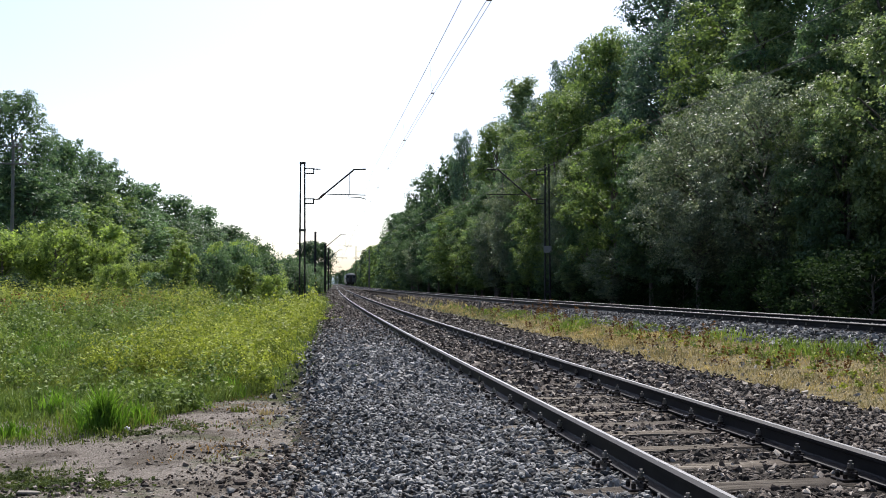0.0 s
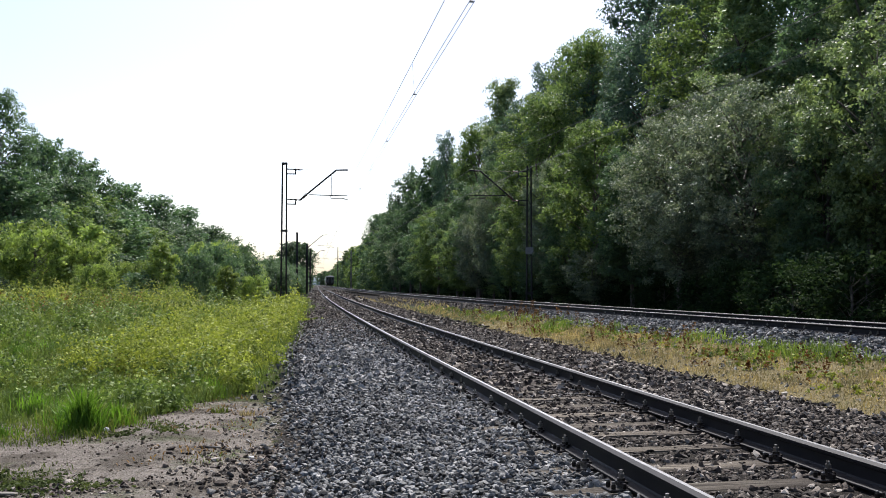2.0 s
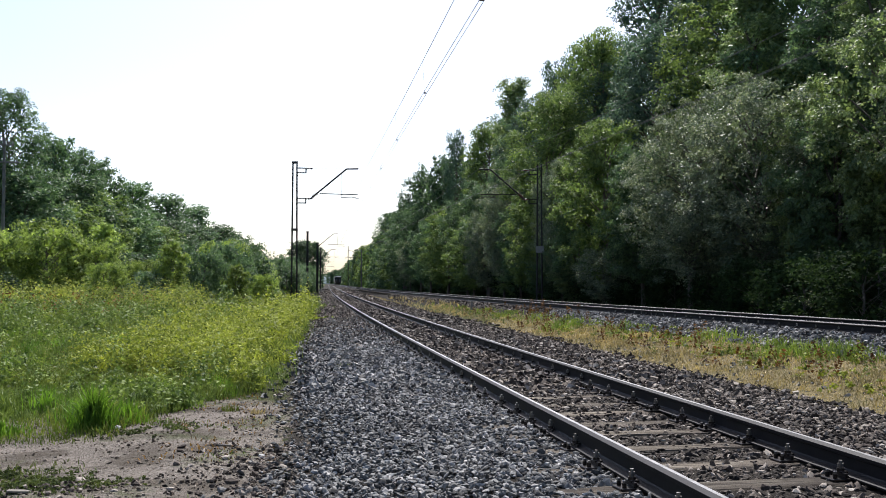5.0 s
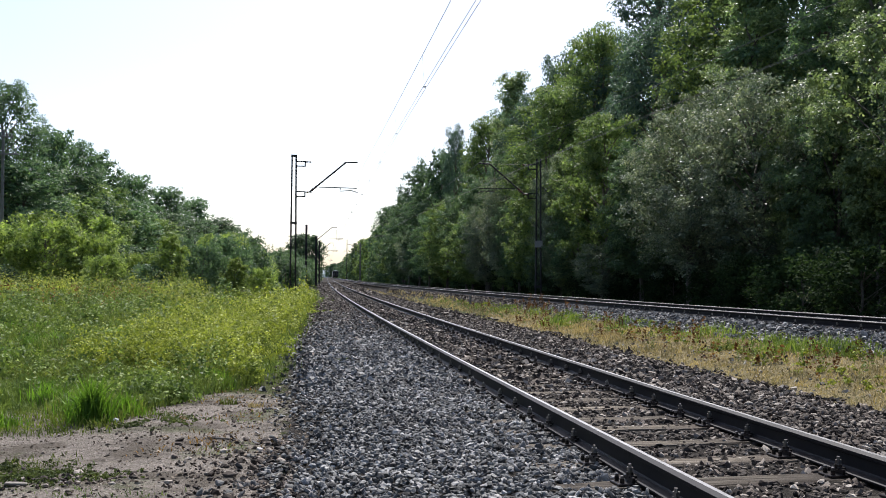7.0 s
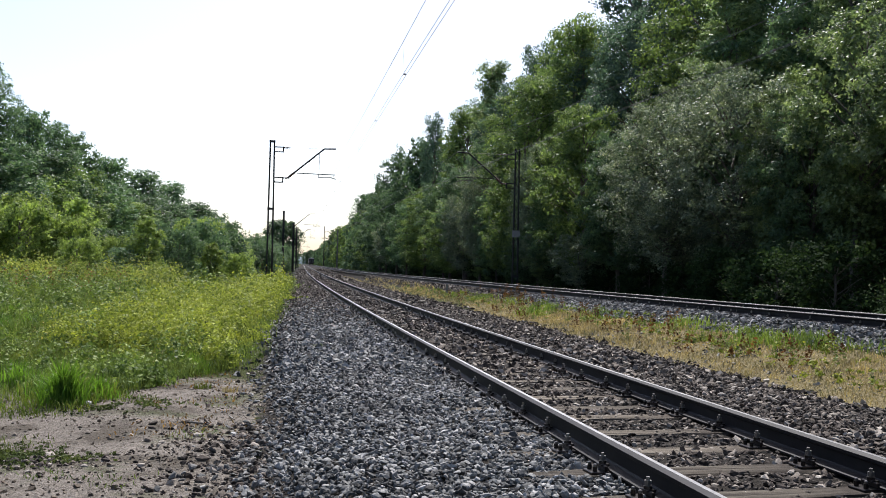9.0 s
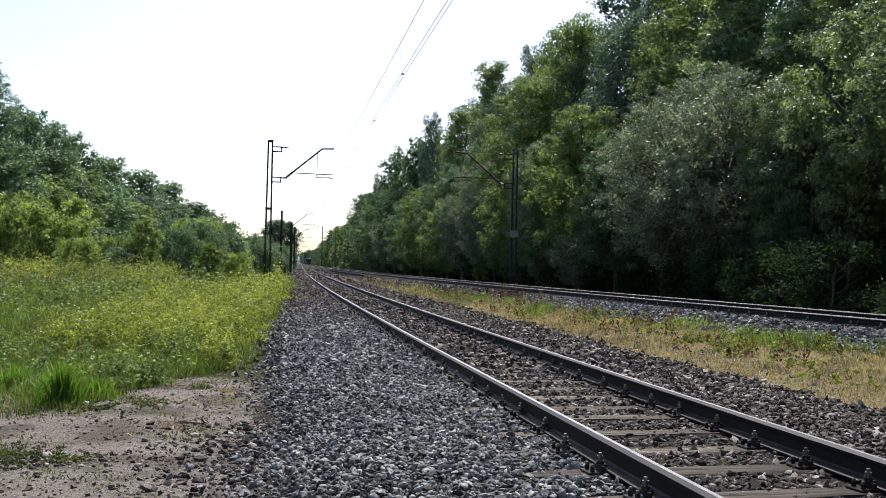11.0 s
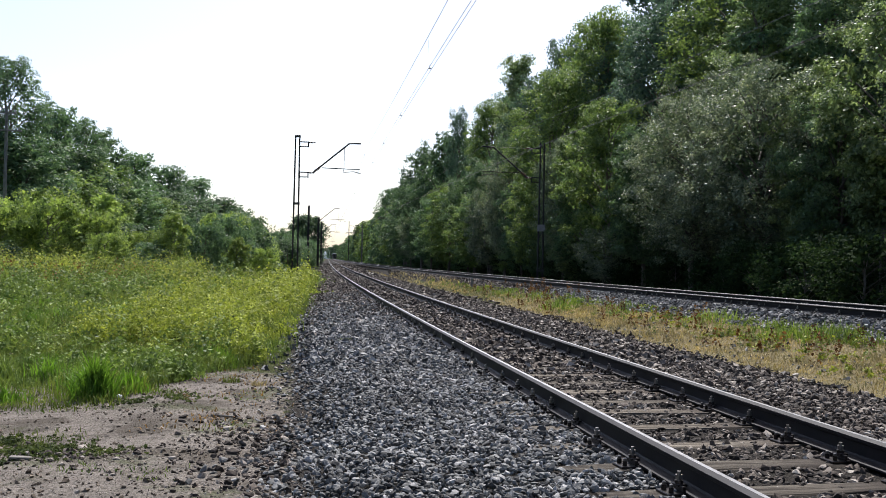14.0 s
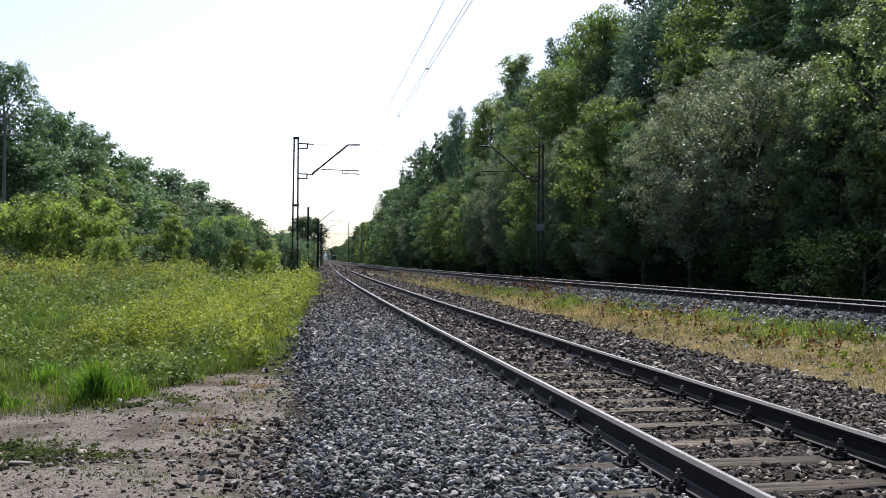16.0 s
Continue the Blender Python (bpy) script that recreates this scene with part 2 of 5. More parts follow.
M_BARK = mottled("bark", (0.06, 0.05, 0.04), (0.16, 0.135, 0.11), 3.0, 0.9, 0.0, 0.9, 0.03, 12.0)
M_POLE = mottled("grey_pole", (0.10, 0.095, 0.09), (0.20, 0.19, 0.18), 2.0, 0.85, 0.0, 0.5, 0.006)
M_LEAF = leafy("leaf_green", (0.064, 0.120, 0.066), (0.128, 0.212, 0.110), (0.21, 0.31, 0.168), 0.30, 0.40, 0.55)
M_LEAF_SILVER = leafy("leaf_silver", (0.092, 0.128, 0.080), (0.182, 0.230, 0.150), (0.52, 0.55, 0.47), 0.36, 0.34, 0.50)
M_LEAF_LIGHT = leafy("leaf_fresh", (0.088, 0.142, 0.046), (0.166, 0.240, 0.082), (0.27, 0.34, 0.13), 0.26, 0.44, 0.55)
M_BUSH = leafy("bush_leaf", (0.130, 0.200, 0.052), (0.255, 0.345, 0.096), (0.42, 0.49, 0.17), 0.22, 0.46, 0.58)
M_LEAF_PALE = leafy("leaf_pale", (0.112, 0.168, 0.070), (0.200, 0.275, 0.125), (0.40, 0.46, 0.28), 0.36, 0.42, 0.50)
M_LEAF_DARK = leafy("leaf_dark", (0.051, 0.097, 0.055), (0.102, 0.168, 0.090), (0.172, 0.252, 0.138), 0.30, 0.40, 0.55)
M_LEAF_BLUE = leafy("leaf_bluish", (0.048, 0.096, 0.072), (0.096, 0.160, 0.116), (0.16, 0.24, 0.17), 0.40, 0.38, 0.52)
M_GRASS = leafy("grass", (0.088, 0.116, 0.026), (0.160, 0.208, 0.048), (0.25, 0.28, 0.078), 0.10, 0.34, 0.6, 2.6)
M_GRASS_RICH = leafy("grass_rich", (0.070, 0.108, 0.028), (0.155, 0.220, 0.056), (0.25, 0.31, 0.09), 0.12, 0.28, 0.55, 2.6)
M_VERGE = leafy("verge_green", (0.085, 0.125, 0.026), (0.165, 0.235, 0.050), (0.27, 0.33, 0.10), 0.12, 0.38, 0.55)
M_TUSSOCK = leafy("tussock", (0.066, 0.138, 0.018), (0.125, 0.245, 0.032), (0.21, 0.34, 0.055), 0.15, 0.44, 0.5)
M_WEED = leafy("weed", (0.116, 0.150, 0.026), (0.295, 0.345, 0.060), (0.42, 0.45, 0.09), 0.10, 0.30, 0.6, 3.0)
M_STRAW = leafy("straw", (0.20, 0.150, 0.078), (0.37, 0.295, 0.160), (0.52, 0.43, 0.26), 0.12, 0.3, 0.6)
M_OLIVE = leafy("olive_weed", (0.12, 0.150, 0.036), (0.245, 0.292, 0.070), (0.38, 0.37, 0.11), 0.1, 0.42, 0.6, 0.5)
M_DOCK = leafy("red_dock", (0.085, 0.038, 0.018), (0.150, 0.075, 0.032), (0.22, 0.13, 0.05), 0.1, 0.3, 0.6)
M_REDSTEM = leafy("dry_dock", (0.11, 0.062, 0.026), (0.20, 0.118, 0.045), (0.29, 0.19, 0.08), 0.1, 0.3, 0.6)
M_UNDERGROWTH = leafy("path_moss", (0.045, 0.062, 0.022), (0.090, 0.118, 0.040), (0.15, 0.18, 0.06), 0.08, 0.3, 0.6)
M_CLOD = stony("dirt_clods", [(0.0, (0.0638, 0.051, 0.0392)), (0.6, (0.149, 0.122, 0.0956)), (1.0, (0.265, 0.229, 0.186))], 0.95)
# near-black leaves, the shade under the wood put into their colour
M_UNDER_SHADE = leafy("shade_in_leaf", (0.016, 0.032, 0.014), (0.032, 0.058, 0.024), (0.06, 0.09, 0.035), 0.04, 0.3, 0.8)

# ================= ground: one sheet =================
def build_ground():
    os_ = np.concatenate([-np.geomspace(2600, 15, 26), np.arange(-14, 14.01, 0.4), np.geomspace(15, 2600, 26)])
    ys = np.concatenate([-np.geomspace(900, 12, 12), np.arange(-11, 30, 0.4), np.arange(30, 90, 1.5), np.geomspace(92, 2800, 40)])
    oo, yy = np.meshgrid(os_, ys)
    xx = oo + np.where(np.abs(oo) < 60, cx(yy), cx(np.clip(yy, -100, 900)))
    zz = ground_z(xx, yy)
    v = np.stack([xx, yy, zz], -1).reshape(-1, 3)
    r, c = oo.shape
    i = np.arange(r * c).reshape(r, c)
    f = np.stack([i[:-1, :-1], i[:-1, 1:], i[1:, 1:], i[1:, :-1]], -1).reshape(-1, 4)
    me = mesh_np("ground", v, f, [M_GROUND], flat=False)
    s = spacing(yy)
    lip = -3.15 + 0.5 * smooth(yy, 14, 45)
    ballast = smooth(oo, lip - 0.35, lip + 0.35) * (1 - smooth(oo, 3.0, 3.6)) + smooth(oo, s - 2.5, s - 2.0) * (1 - smooth(oo, s + 3, s + 4))
    dirt = (1 - smooth(oo, lip - 0.3, lip + 0.3)) * (1 - smooth(yy, 12.0, 14.5)) * smooth(oo, -16, -12)
    dry = smooth(oo, 3.1, 3.6) * (1 - smooth(oo, s - 2.5, s - 2.0)) * (1 - 0.75 * smooth(yy, 20, 48))
    col = np.stack([ballast, dirt, dry, np.ones_like(dry)], -1).reshape(-1, 4).astype(np.float32)
    at = me.color_attributes.new("zone", "FLOAT_COLOR", "POINT")
    at.data.foreach_set("color", col.ravel())
    thing("ground", "flat trackside ground of dirt, gravel and grassy soil", "ground", kind="structure", me=me)


# ================= railway tracks =================
PROFILE = [(-0.075, 0.0), (-0.075, 0.012), (-0.020, 0.030), (-0.009, 0.042), (-0.008, 0.120), (-0.034, 0.134), (-0.036, 0.156),
           (-0.002, 0.171), (0.028, 0.171), (0.036, 0.160), (0.034, 0.134), (0.008, 0.120), (0.009, 0.042), (0.020, 0.030),
           (0.075, 0.012), (0.075, 0.0)]


def rail_mesh(name, offset, base, lift, head):
    ys = np.concatenate([np.arange(-30, 60, 1.0), np.geomspace(60, 900, 60)])
    s = slope(ys)
    o = offset(ys)
    norm = np.sqrt(1 + s * s)
    n = len(PROFILE)
    v = np.zeros((len(ys), n, 3))
    for k, (a, b) in enumerate(PROFILE):
        v[:, k, 0] = cx(ys) + o * norm + a
        v[:, k, 1] = ys
        v[:, k, 2] = base + lift + b
    i = np.arange(len(ys) * n).reshape(len(ys), n)
    j = np.roll(i, -1, axis=1)
    f = np.stack([i[:-1], j[:-1], j[1:], i[1:]], -1).reshape(-1, 4)
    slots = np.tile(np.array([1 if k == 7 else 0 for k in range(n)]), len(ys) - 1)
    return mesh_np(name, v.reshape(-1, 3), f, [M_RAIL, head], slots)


def sleeper_mesh(seed):
    rng = random.Random(seed)
    bm = bmesh.new()
    bmesh.ops.create_cube(bm, size=1)
    bmesh.ops.scale(bm, vec=(2.6, 0.25, 0.16), verts=bm.verts)
    bmesh.ops.subdivide_edges(bm, edges=[e for e in bm.edges if abs(e.verts[0].co.x - e.verts[1].co.x) > 1], cuts=5)
    bmesh.ops.bevel(bm, geom=[e for e in bm.edges if abs(e.verts[0].co.x - e.verts[1].co.x) > 0.1], offset=0.014, segments=1, affect="EDGES")
    for v in bm.verts:
        v.co += Vector((rng.uniform(-0.02, 0.02), rng.uniform(-0.007, 0.007), rng.uniform(-0.006, 0.004)))
    me = bpy.data.meshes.new("sleeper")
    bm.to_mesh(me)
    bm.free()
    me.materials.append(M_SLEEPER)
    return me


def fastening_mesh():
    """A ribbed base plate with a clip and two bolts at each side of the rail foot."""
    g = Geo()
    g.box((0, 0, 0.008), (0.36, 0.16, 0.016), 0, cut=0.004)
    for sx in (-1, 1):
        g.box((sx * 0.078, 0, 0.034), (0.022, 0.15, 0.036), 0, cut=0.004)
        g.box((sx * 0.066, 0, 0.050), (0.06, 0.07, 0.016), 0, cut=0.004)
        g.tube([(sx * 0.075, 0, 0.04), (sx * 0.075, 0, 0.128)], 0.012, 8, 1)
        g.tube([(sx * 0.075, 0, 0.058), (sx * 0.075, 0, 0.076)], 0.026, 8)
        g.tube([(sx * 0.075, 0, 0.082), (sx * 0.075, 0, 0.108)], 0.022, 6, 1)
        for sy in (-1, 1):
            g.tube([(sx * 0.145, sy * 0.045, 0.01), (sx * 0.145, sy * 0.045, 0.046)], 0.016, 6)
            g.box((sx * 0.145, sy * 0.045, 0.054), (0.020, 0.020, 0.022), 1, cut=0.004)
    return g.mesh("fastening", [M_IRON, M_NUT])


def build_tracks():
    for name, off, lift, label, ys in (
            ("railway_track", lambda y: 0 * y, 0.0, "rusty railway track with polished rail heads on worn wooden sleepers", [6.09 + 0.743 * k + (0.05, 0.13, -0.03)[k % 3] * (3 <= k <= 5) for k in range(-20, 90)]),
            ("railway_track", spacing, RAISE, "second railway track on a raised bed of grey ballast", [8.0 + 0.743 * k for k in range(0, 80)])):
        track = thing(name, label, "railway track", "railway tracks")
        for sg in (-1, 1):
            part("rail", rail_mesh("rail", lambda y: off(y) + sg * 0.7525, 0.009, lift, M_STEEL_GLARE if lift else M_STEEL), track, "rusty steel rail with a polished head")
        sleepers, fast = [sleeper_mesh(i) for i in range(5)], fastening_mesh()
        rng = random.Random(5)
        for k, y in enumerate(ys):
            x, y = at_line(y, float(off(np.float64(y))))
            m = pose(x, y + 0.08, lift - 0.086, 0, 0, heading(y) + 5.5 + rng.uniform(-1.6, 1.6))
            sl = part("sleeper", sleepers[k % 5], track, "", m @ pose(rng.uniform(-0.06, 0.06), 0, 0))
            if 3.5 < y < 32:
                for sg in (-1, 1):
                    part("fastening", fast, sl, "dark iron base plate with bolts", pose(sg * 0.7525, 0, 0.081))
        far = Geo()
        for k in range(120):
            y = ys[-1] + 0.743 * (k + 1)
            x, y = at_line(y, float(off(np.float64(y))))
            far.box((x, y, lift - 0.08), (2.6, 0.25, 0.16), 0, pose(0, 0, 0, 0, 0, heading(y)))
        tagged(part("far_sleepers", far.mesh("far_sleepers", [M_SLEEPER]), track), kind="stuff")


# ================= ballast =================
CUBE = np.array([(-1, -1, -1), (1, -1, -1), (1, 1, -1), (-1, 1, -1), (-1, -1, 1), (1, -1, 1), (1, 1, 1), (-1, 1, 1)], float)
CUBE_F = np.array([(0, 3, 2), (0, 2, 1), (4, 5, 6), (4, 6, 7), (0, 1, 5), (0, 5, 4), (1, 2, 6), (1, 6, 5), (2, 3, 7), (2, 7, 6), (3, 0, 4), (3, 4, 7)])
GOLD = (1 + 5 ** 0.5) / 2
ICO = np.array([(-1, GOLD, 0), (1, GOLD, 0), (-1, -GOLD, 0), (1, -GOLD, 0), (0, -1, GOLD), (0, 1, GOLD), (0, -1, -GOLD), (0, 1, -GOLD),
                (GOLD, 0, -1), (GOLD, 0, 1), (-GOLD, 0, -1), (-GOLD, 0, 1)]) / 1.62
ICO_F = np.array([(0, 11, 5), (0, 5, 1), (0, 1, 7), (0, 7, 10), (0, 10, 11), (1, 5, 9), (5, 11, 4), (11, 10, 2), (10, 7, 6), (7, 1, 8),
                  (3, 9, 4), (3, 4, 2), (3, 2, 6), (3, 6, 8), (3, 8, 9), (4, 9, 5), (2, 4, 11), (6, 2, 10), (8, 6, 7), (9, 8, 1)])


def stones(name, label, spots, sizes, mat, rng, sink=0.2, fine=12.5):
    """Loose angular stones at the spots (x, y, z), joined into one mesh."""
    vs, fs, at = [], [], 0
    for base, faces, pick in ((ICO, ICO_F, (spots[:, 1] < fine) & (spots[:, 1] > 4)), (CUBE, CUBE_F, (spots[:, 1] >= fine) | (spots[:, 1] <= 4))):
        n, c = int(pick.sum()), len(base)
        if not n:
            continue
        size = sizes[pick]
        k = base[None] * (1 + rng.uniform(-0.34, 0.20, (n, c, 1))) + rng.uniform(-0.15, 0.15, (n, c, 3))
        k *= (rng.uniform(0.6, 1.35, (n, 1, 3)) * np.array([1.25, 1.0, 0.60])) * (size * 0.5)[:, None, None]
        q = rng.normal(size=(n, 4)) * np.array([1.0, 0.3, 0.3, 1.0])
        q /= np.linalg.norm(q, axis=1)[:, None]
        w, x, y, z = q.T
        R = np.stack([1 - 2 * (y * y + z * z), 2 * (x * y - z * w), 2 * (x * z + y * w), 2 * (x * y + z * w), 1 - 2 * (x * x + z * z), 2 * (y * z - x * w),
                      2 * (x * z - y * w), 2 * (y * z + x * w), 1 - 2 * (x * x + y * y)], -1).reshape(n, 3, 3)
        v = np.einsum("nij,nkj->nki", R, k) + spots[pick][:, None, :]
        v[:, :, 2] += (size * sink)[:, None]
        vs.append(v.reshape(-1, 3))
        fs.append((faces[None] + c * np.arange(n)[:, None, None]).reshape(-1, 3) + at)
        at += n * c
    thing(name, label, "gravel", kind="stuff", me=mesh_np(name, np.concatenate(vs), np.concatenate(fs), [mat]))


def strip(rng, n, y0, y1, o0, o1, off=None):
    y = y0 + (y1 - y0) * rng.random(n)
    o = o0 + (o1 - o0) * rng.random(n)
    x = cx(y) + o + (spacing(y) if off else 0)
    return x, y, o


def build_ballast():
    rng = np.random.default_rng(3)
    out = []

    def lay(n, y0, y1, o0, o1, size, off=None, keep=None, drop=0.0):
        x, y, o = strip(rng, n, y0, y1, o0, o1, off)
        ok = np.ones(n, bool) if keep is None else keep(x, y, o)
        x, y, o = x[ok], y[ok], o[ok]
        z = ground_z(x, y) + rng.uniform(-0.012, 0.022, len(x)) - drop
        return np.stack([x, y, z], -1), size * rng.uniform(0.6, 1.4, len(x))

    def edge(x, y, o):       # the loose lower border of the shoulder
        lip = -2.95 + 0.26 * smooth(y, 7.5, 9.5) + 0.14 * smooth(y, 14, 45)
        return o + rng.normal(0, 0.30, len(o)) > lip

    def rails_off(x, y, o):
        return np.abs(np.abs(o) - 0.7525) > 0.052 + 0.02 * rng.random(len(o))

    def outer(x, y, o):
        return rails_off(x, y, o) & (o + rng.normal(0, 0.17, len(o)) < 3.35)

    def bare_sleepers(x, y, o):
        ph = np.abs((y - 0.08 + o * (slope(y) - 0.097) - 6.09 + 0.3715) % 0.743 - 0.3715)
        cover = np.where(y < 7.2, 0.05, np.where(y < 8, 0.34, np.where(y < 10.5, 0.30, np.where(y < 13, 0.48, 0.7))))
        return rails_off(x, y, o) & ((ph > 0.13) | (rng.random(len(y)) < cover))

    a = [lay(30000, 4.6, 13.0, -4.0, -0.86, 0.035, keep=lambda x, y, o: edge(x, y, o) & ((o < -1.35) | bare_sleepers(x, y, o))),
         lay(15500, 13.0, 22.0, -3.6, -0.86, 0.045, keep=lambda x, y, o: edge(x, y, o) & (rng.random(len(y)) > smooth(y, 15, 44))), lay(13500, 22.0, 44.0, -3.2, -0.86, 0.048, keep=lambda x, y, o: edge(x, y, o) & (rng.random(len(y)) > smooth(y, 15, 44))), lay(5200, -9.0, 4.6, -3.6, -0.86, 0.07, keep=edge)]
    stones("ballast_shoulder", "loose light grey crushed stone ballast beside the rail", np.concatenate([p for p, _ in a]), np.concatenate([s for _, s in a]), M_STONE, rng)
    a = [lay(10500, 4.5, 13.0, -0.86, 0.86, 0.040, keep=bare_sleepers, drop=0.020), lay(8500, 13.0, 30.0, -0.86, 0.86, 0.050, keep=bare_sleepers, drop=0.012),
         lay(5500, 30.0, 80.0, -0.86, 0.86, 0.065, keep=rails_off), lay(11000, 15.0, 44.0, -3.0, -0.86, 0.048, keep=lambda x, y, o: edge(x, y, o) & (rng.random(len(y)) < smooth(y, 15, 40))), lay(7000, 44.0, 85.0, -3.0, -0.86, 0.07, keep=edge), lay(4500, 34.0, 90.0, -2.0, -0.85, 0.055, True, drop=0.02),
         lay(12500, 6.0, 14.0, 0.82, 3.6, 0.046, keep=outer), lay(16500, 14.0, 34.0, 0.82, 3.6, 0.049, keep=outer), lay(7000, 34.0, 80.0, 0.82, 3.6, 0.075, keep=outer), lay(4000, 80.0, 230.0, -2.6, 3.3, 0.14, keep=rails_off, drop=0.05),
         lay(4200, -9.0, 5.0, -0.86, 3.4, 0.07, keep=lambda x, y, o: rails_off(x, y, o) & ((o > 1.3) | bare_sleepers(x, y, o)))]
    stones("ballast_bed", "dark rusty brown crushed stone between and beside the rails", np.concatenate([p for p, _ in a]), np.concatenate([s for _, s in a]), M_RUSTSTONE, rng)
    a = [lay(15000, 12.0, 36.0, -2.4, -0.85, 0.046, True), lay(2000, 14.0, 60.0, -0.7, 0.7, 0.07, True)]
    stones("ballast_second", "grey crushed stone ballast heaped under the second track", np.concatenate([p for p, _ in a]), np.concatenate([s for _, s in a]), M_STONE, rng)
    # strays on the dirt path
    n = 4200
    x, y = rng.uniform(-4.4, 0.0, n), rng.uniform(5.2, 14.5, n)
    o = x - cx(y)
    keep = (o < -2.9) & (rng.random(n) < 0.05 + 0.95 * smooth(o, -3.9, -2.95))
    x, y = x[keep], y[keep]
    stones("path_stones", "scattered stones and clods on the bare dirt path", np.stack([x, y, ground_z(x, y)], -1), np.minimum(0.048, 0.011 + rng.exponential(0.012, len(x))), M_RUSTSTONE, rng, 0.12)
    n = 1500
    y = rng.uniform(5.2, 9.4, n)
    x = cx(y) - 3.0 - np.abs(rng.normal(0, 0.34, n))
    stones("path_edge_stones", "dark stones spilled from the ballast onto the dirt path", np.stack([x, y, ground_z(x, y)], -1), np.minimum(0.06, 0.014 + rng.exponential(0.013, n)), M_RUSTSTONE, rng, 0.14)
    n = 7500
    x, y = rng.uniform(-4.8, 0.0, n), rng.uniform(5.4, 14.0, n)
    k = x - cx(y) < -2.9
    x, y = x[k], y[k]
    stones("path_grit", "fine grit and crumbs of soil on the dirt path", np.stack([x, y, ground_z(x, y)], -1), np.minimum(0.03, 0.006 + rng.exponential(0.006, len(x))), M_CLOD, rng, 0.1, 0)
    n = 420
    x, y, o = strip(rng, n, 9, 26, 3.1, 5.0)
    stones("verge_stones", "stray pale stones on the dry verge between the tracks", np.stack([x, y, ground_z(x, y)], -1), rng.uniform(0.015, 0.055, n), M_STONE, rng, 0.2)


# ================= grass and weeds =================
def blades(spots, height, width, lean, rng):
    """Bent tapering blades, three triangles each."""
    n = len(spots)
    a = rng.uniform(0, math.tau, n)
    d = np.stack([np.cos(a), np.sin(a), 0 * a], -1)
    b = rng.uniform(0, math.tau, n)
    e = np.stack([np.cos(b), np.sin(b), 0 * b], -1) * lean[:, None] * height[:, None]
    up = np.array([0, 0, 1.0])
    w = d * width[:, None] * 0.5
    mid = spots + up * (height * 0.55)[:, None] + e * 0.35
    tip = spots + up * height[:, None] * (1 - 0.35 * lean)[:, None] + e
    v = np.stack([spots - w, spots + w, mid - w * 0.8, mid + w * 0.8, tip], 1)
    f = np.array([(0, 1, 3), (0, 3, 2), (2, 3, 4)])
    return v.reshape(-1, 3), (f[None] + 5 * np.arange(n)[:, None, None]).reshape(-1, 3)


def grow(name, label, x, y, height, width, lean, mat, rng, category="grass", base=0.0):
    spots = np.stack([x, y, ground_z(x, y) - 0.01 + base], -1)
    v, f = blades(spots, height, width, lean, rng)
    thing(name, label, category, kind="stuff", me=mesh_np(name, v, f, [mat]))


def herbs(name, label, x, y, height, leaf, mat, rng, per=26, category="weeds"):
    """Leafy weeds: a stem each with leaves set round it, joined into one."""
    n = len(x)
    z = ground_z(x, y)
    u = rng.uniform(0.12, 1.0, (n, per))
    a = rng.uniform(0, math.tau, (n, per))
    reach = (0.10 + 0.16 * rng.random((n, per))) * height[:, None] * (1.25 - 0.7 * u)
    tilt = rng.normal(0, 0.13, (n, 2)) * height[:, None]
    c = np.stack([x[:, None] + tilt[:, :1] * u + reach * np.cos(a), y[:, None] + tilt[:, 1:] * u + reach * np.sin(a), z[:, None] + height[:, None] * u], -1).reshape(-1, 3)
    v, f = leaf_quads(c, np.repeat(leaf, per) * rng.uniform(0.6, 1.3, n * per), rng, 0.55)
    sv, sf = blades(np.stack([x, y, z], -1), height, leaf * 0.35, np.abs(rng.normal(0.05, 0.1, n)), rng)
    quad = np.concatenate([sf, sf[:, 2:]], 1) + len(v)
    thing(name, label, category, kind="stuff", me=mesh_np(name, np.concatenate([v, sv]), np.concatenate([f, quad]), [mat]))


def leaf_quads(c, size, rng, flat=0.0, out=None, tri=False, wide=0.34):
    """Leaf-shaped faces round the centres c, facing up and along out, each turned its own way."""
    n = len(c)
    nrm = rng.normal(size=(n, 3)) * 0.62 + np.array([0, 0, flat])
    if out is not None:
        nrm += out
    d = np.cross(nrm, rng.normal(size=(n, 3)))
    d /= np.linalg.norm(d, axis=1)[:, None] + 1e-9
    s = np.cross(d, nrm)
    s /= np.linalg.norm(s, axis=1)[:, None] + 1e-9
    L, W = (size * 0.5)[:, None], (size * wide)[:, None]
    if tri:
        v = np.stack([c - d * L * 0.9 - s * W * 1.25, c - d * L * 0.6 + s * W * 1.35, c + d * L * 1.2], 1)
        return v.reshape(-1, 3), np.arange(3 * n).reshape(-1, 3)
    v = np.stack([c - d * L, c + s * W + d * L * 0.1, c + d * L, c - s * W + d * L * 0.1], 1)
    return v.reshape(-1, 3), np.arange(4 * n).reshape(-1, 4)


def in_field(x, y, rng, fuzz=0.42):
    o = x - cx(y)
    lip = -3.6 + 0.95 * smooth(y, 14, 45) + rng.normal(0, fuzz * 0.6, len(x))
    front = 9.75 + 3.5 * smooth(x, -3.1, -2.6) + 1.3 * smooth(x, -2.7, -1.7) + 0.5 * np.sin(x * 2.1) + rng.normal(0, fuzz, len(x))
    return (o < lip) & (y > front)


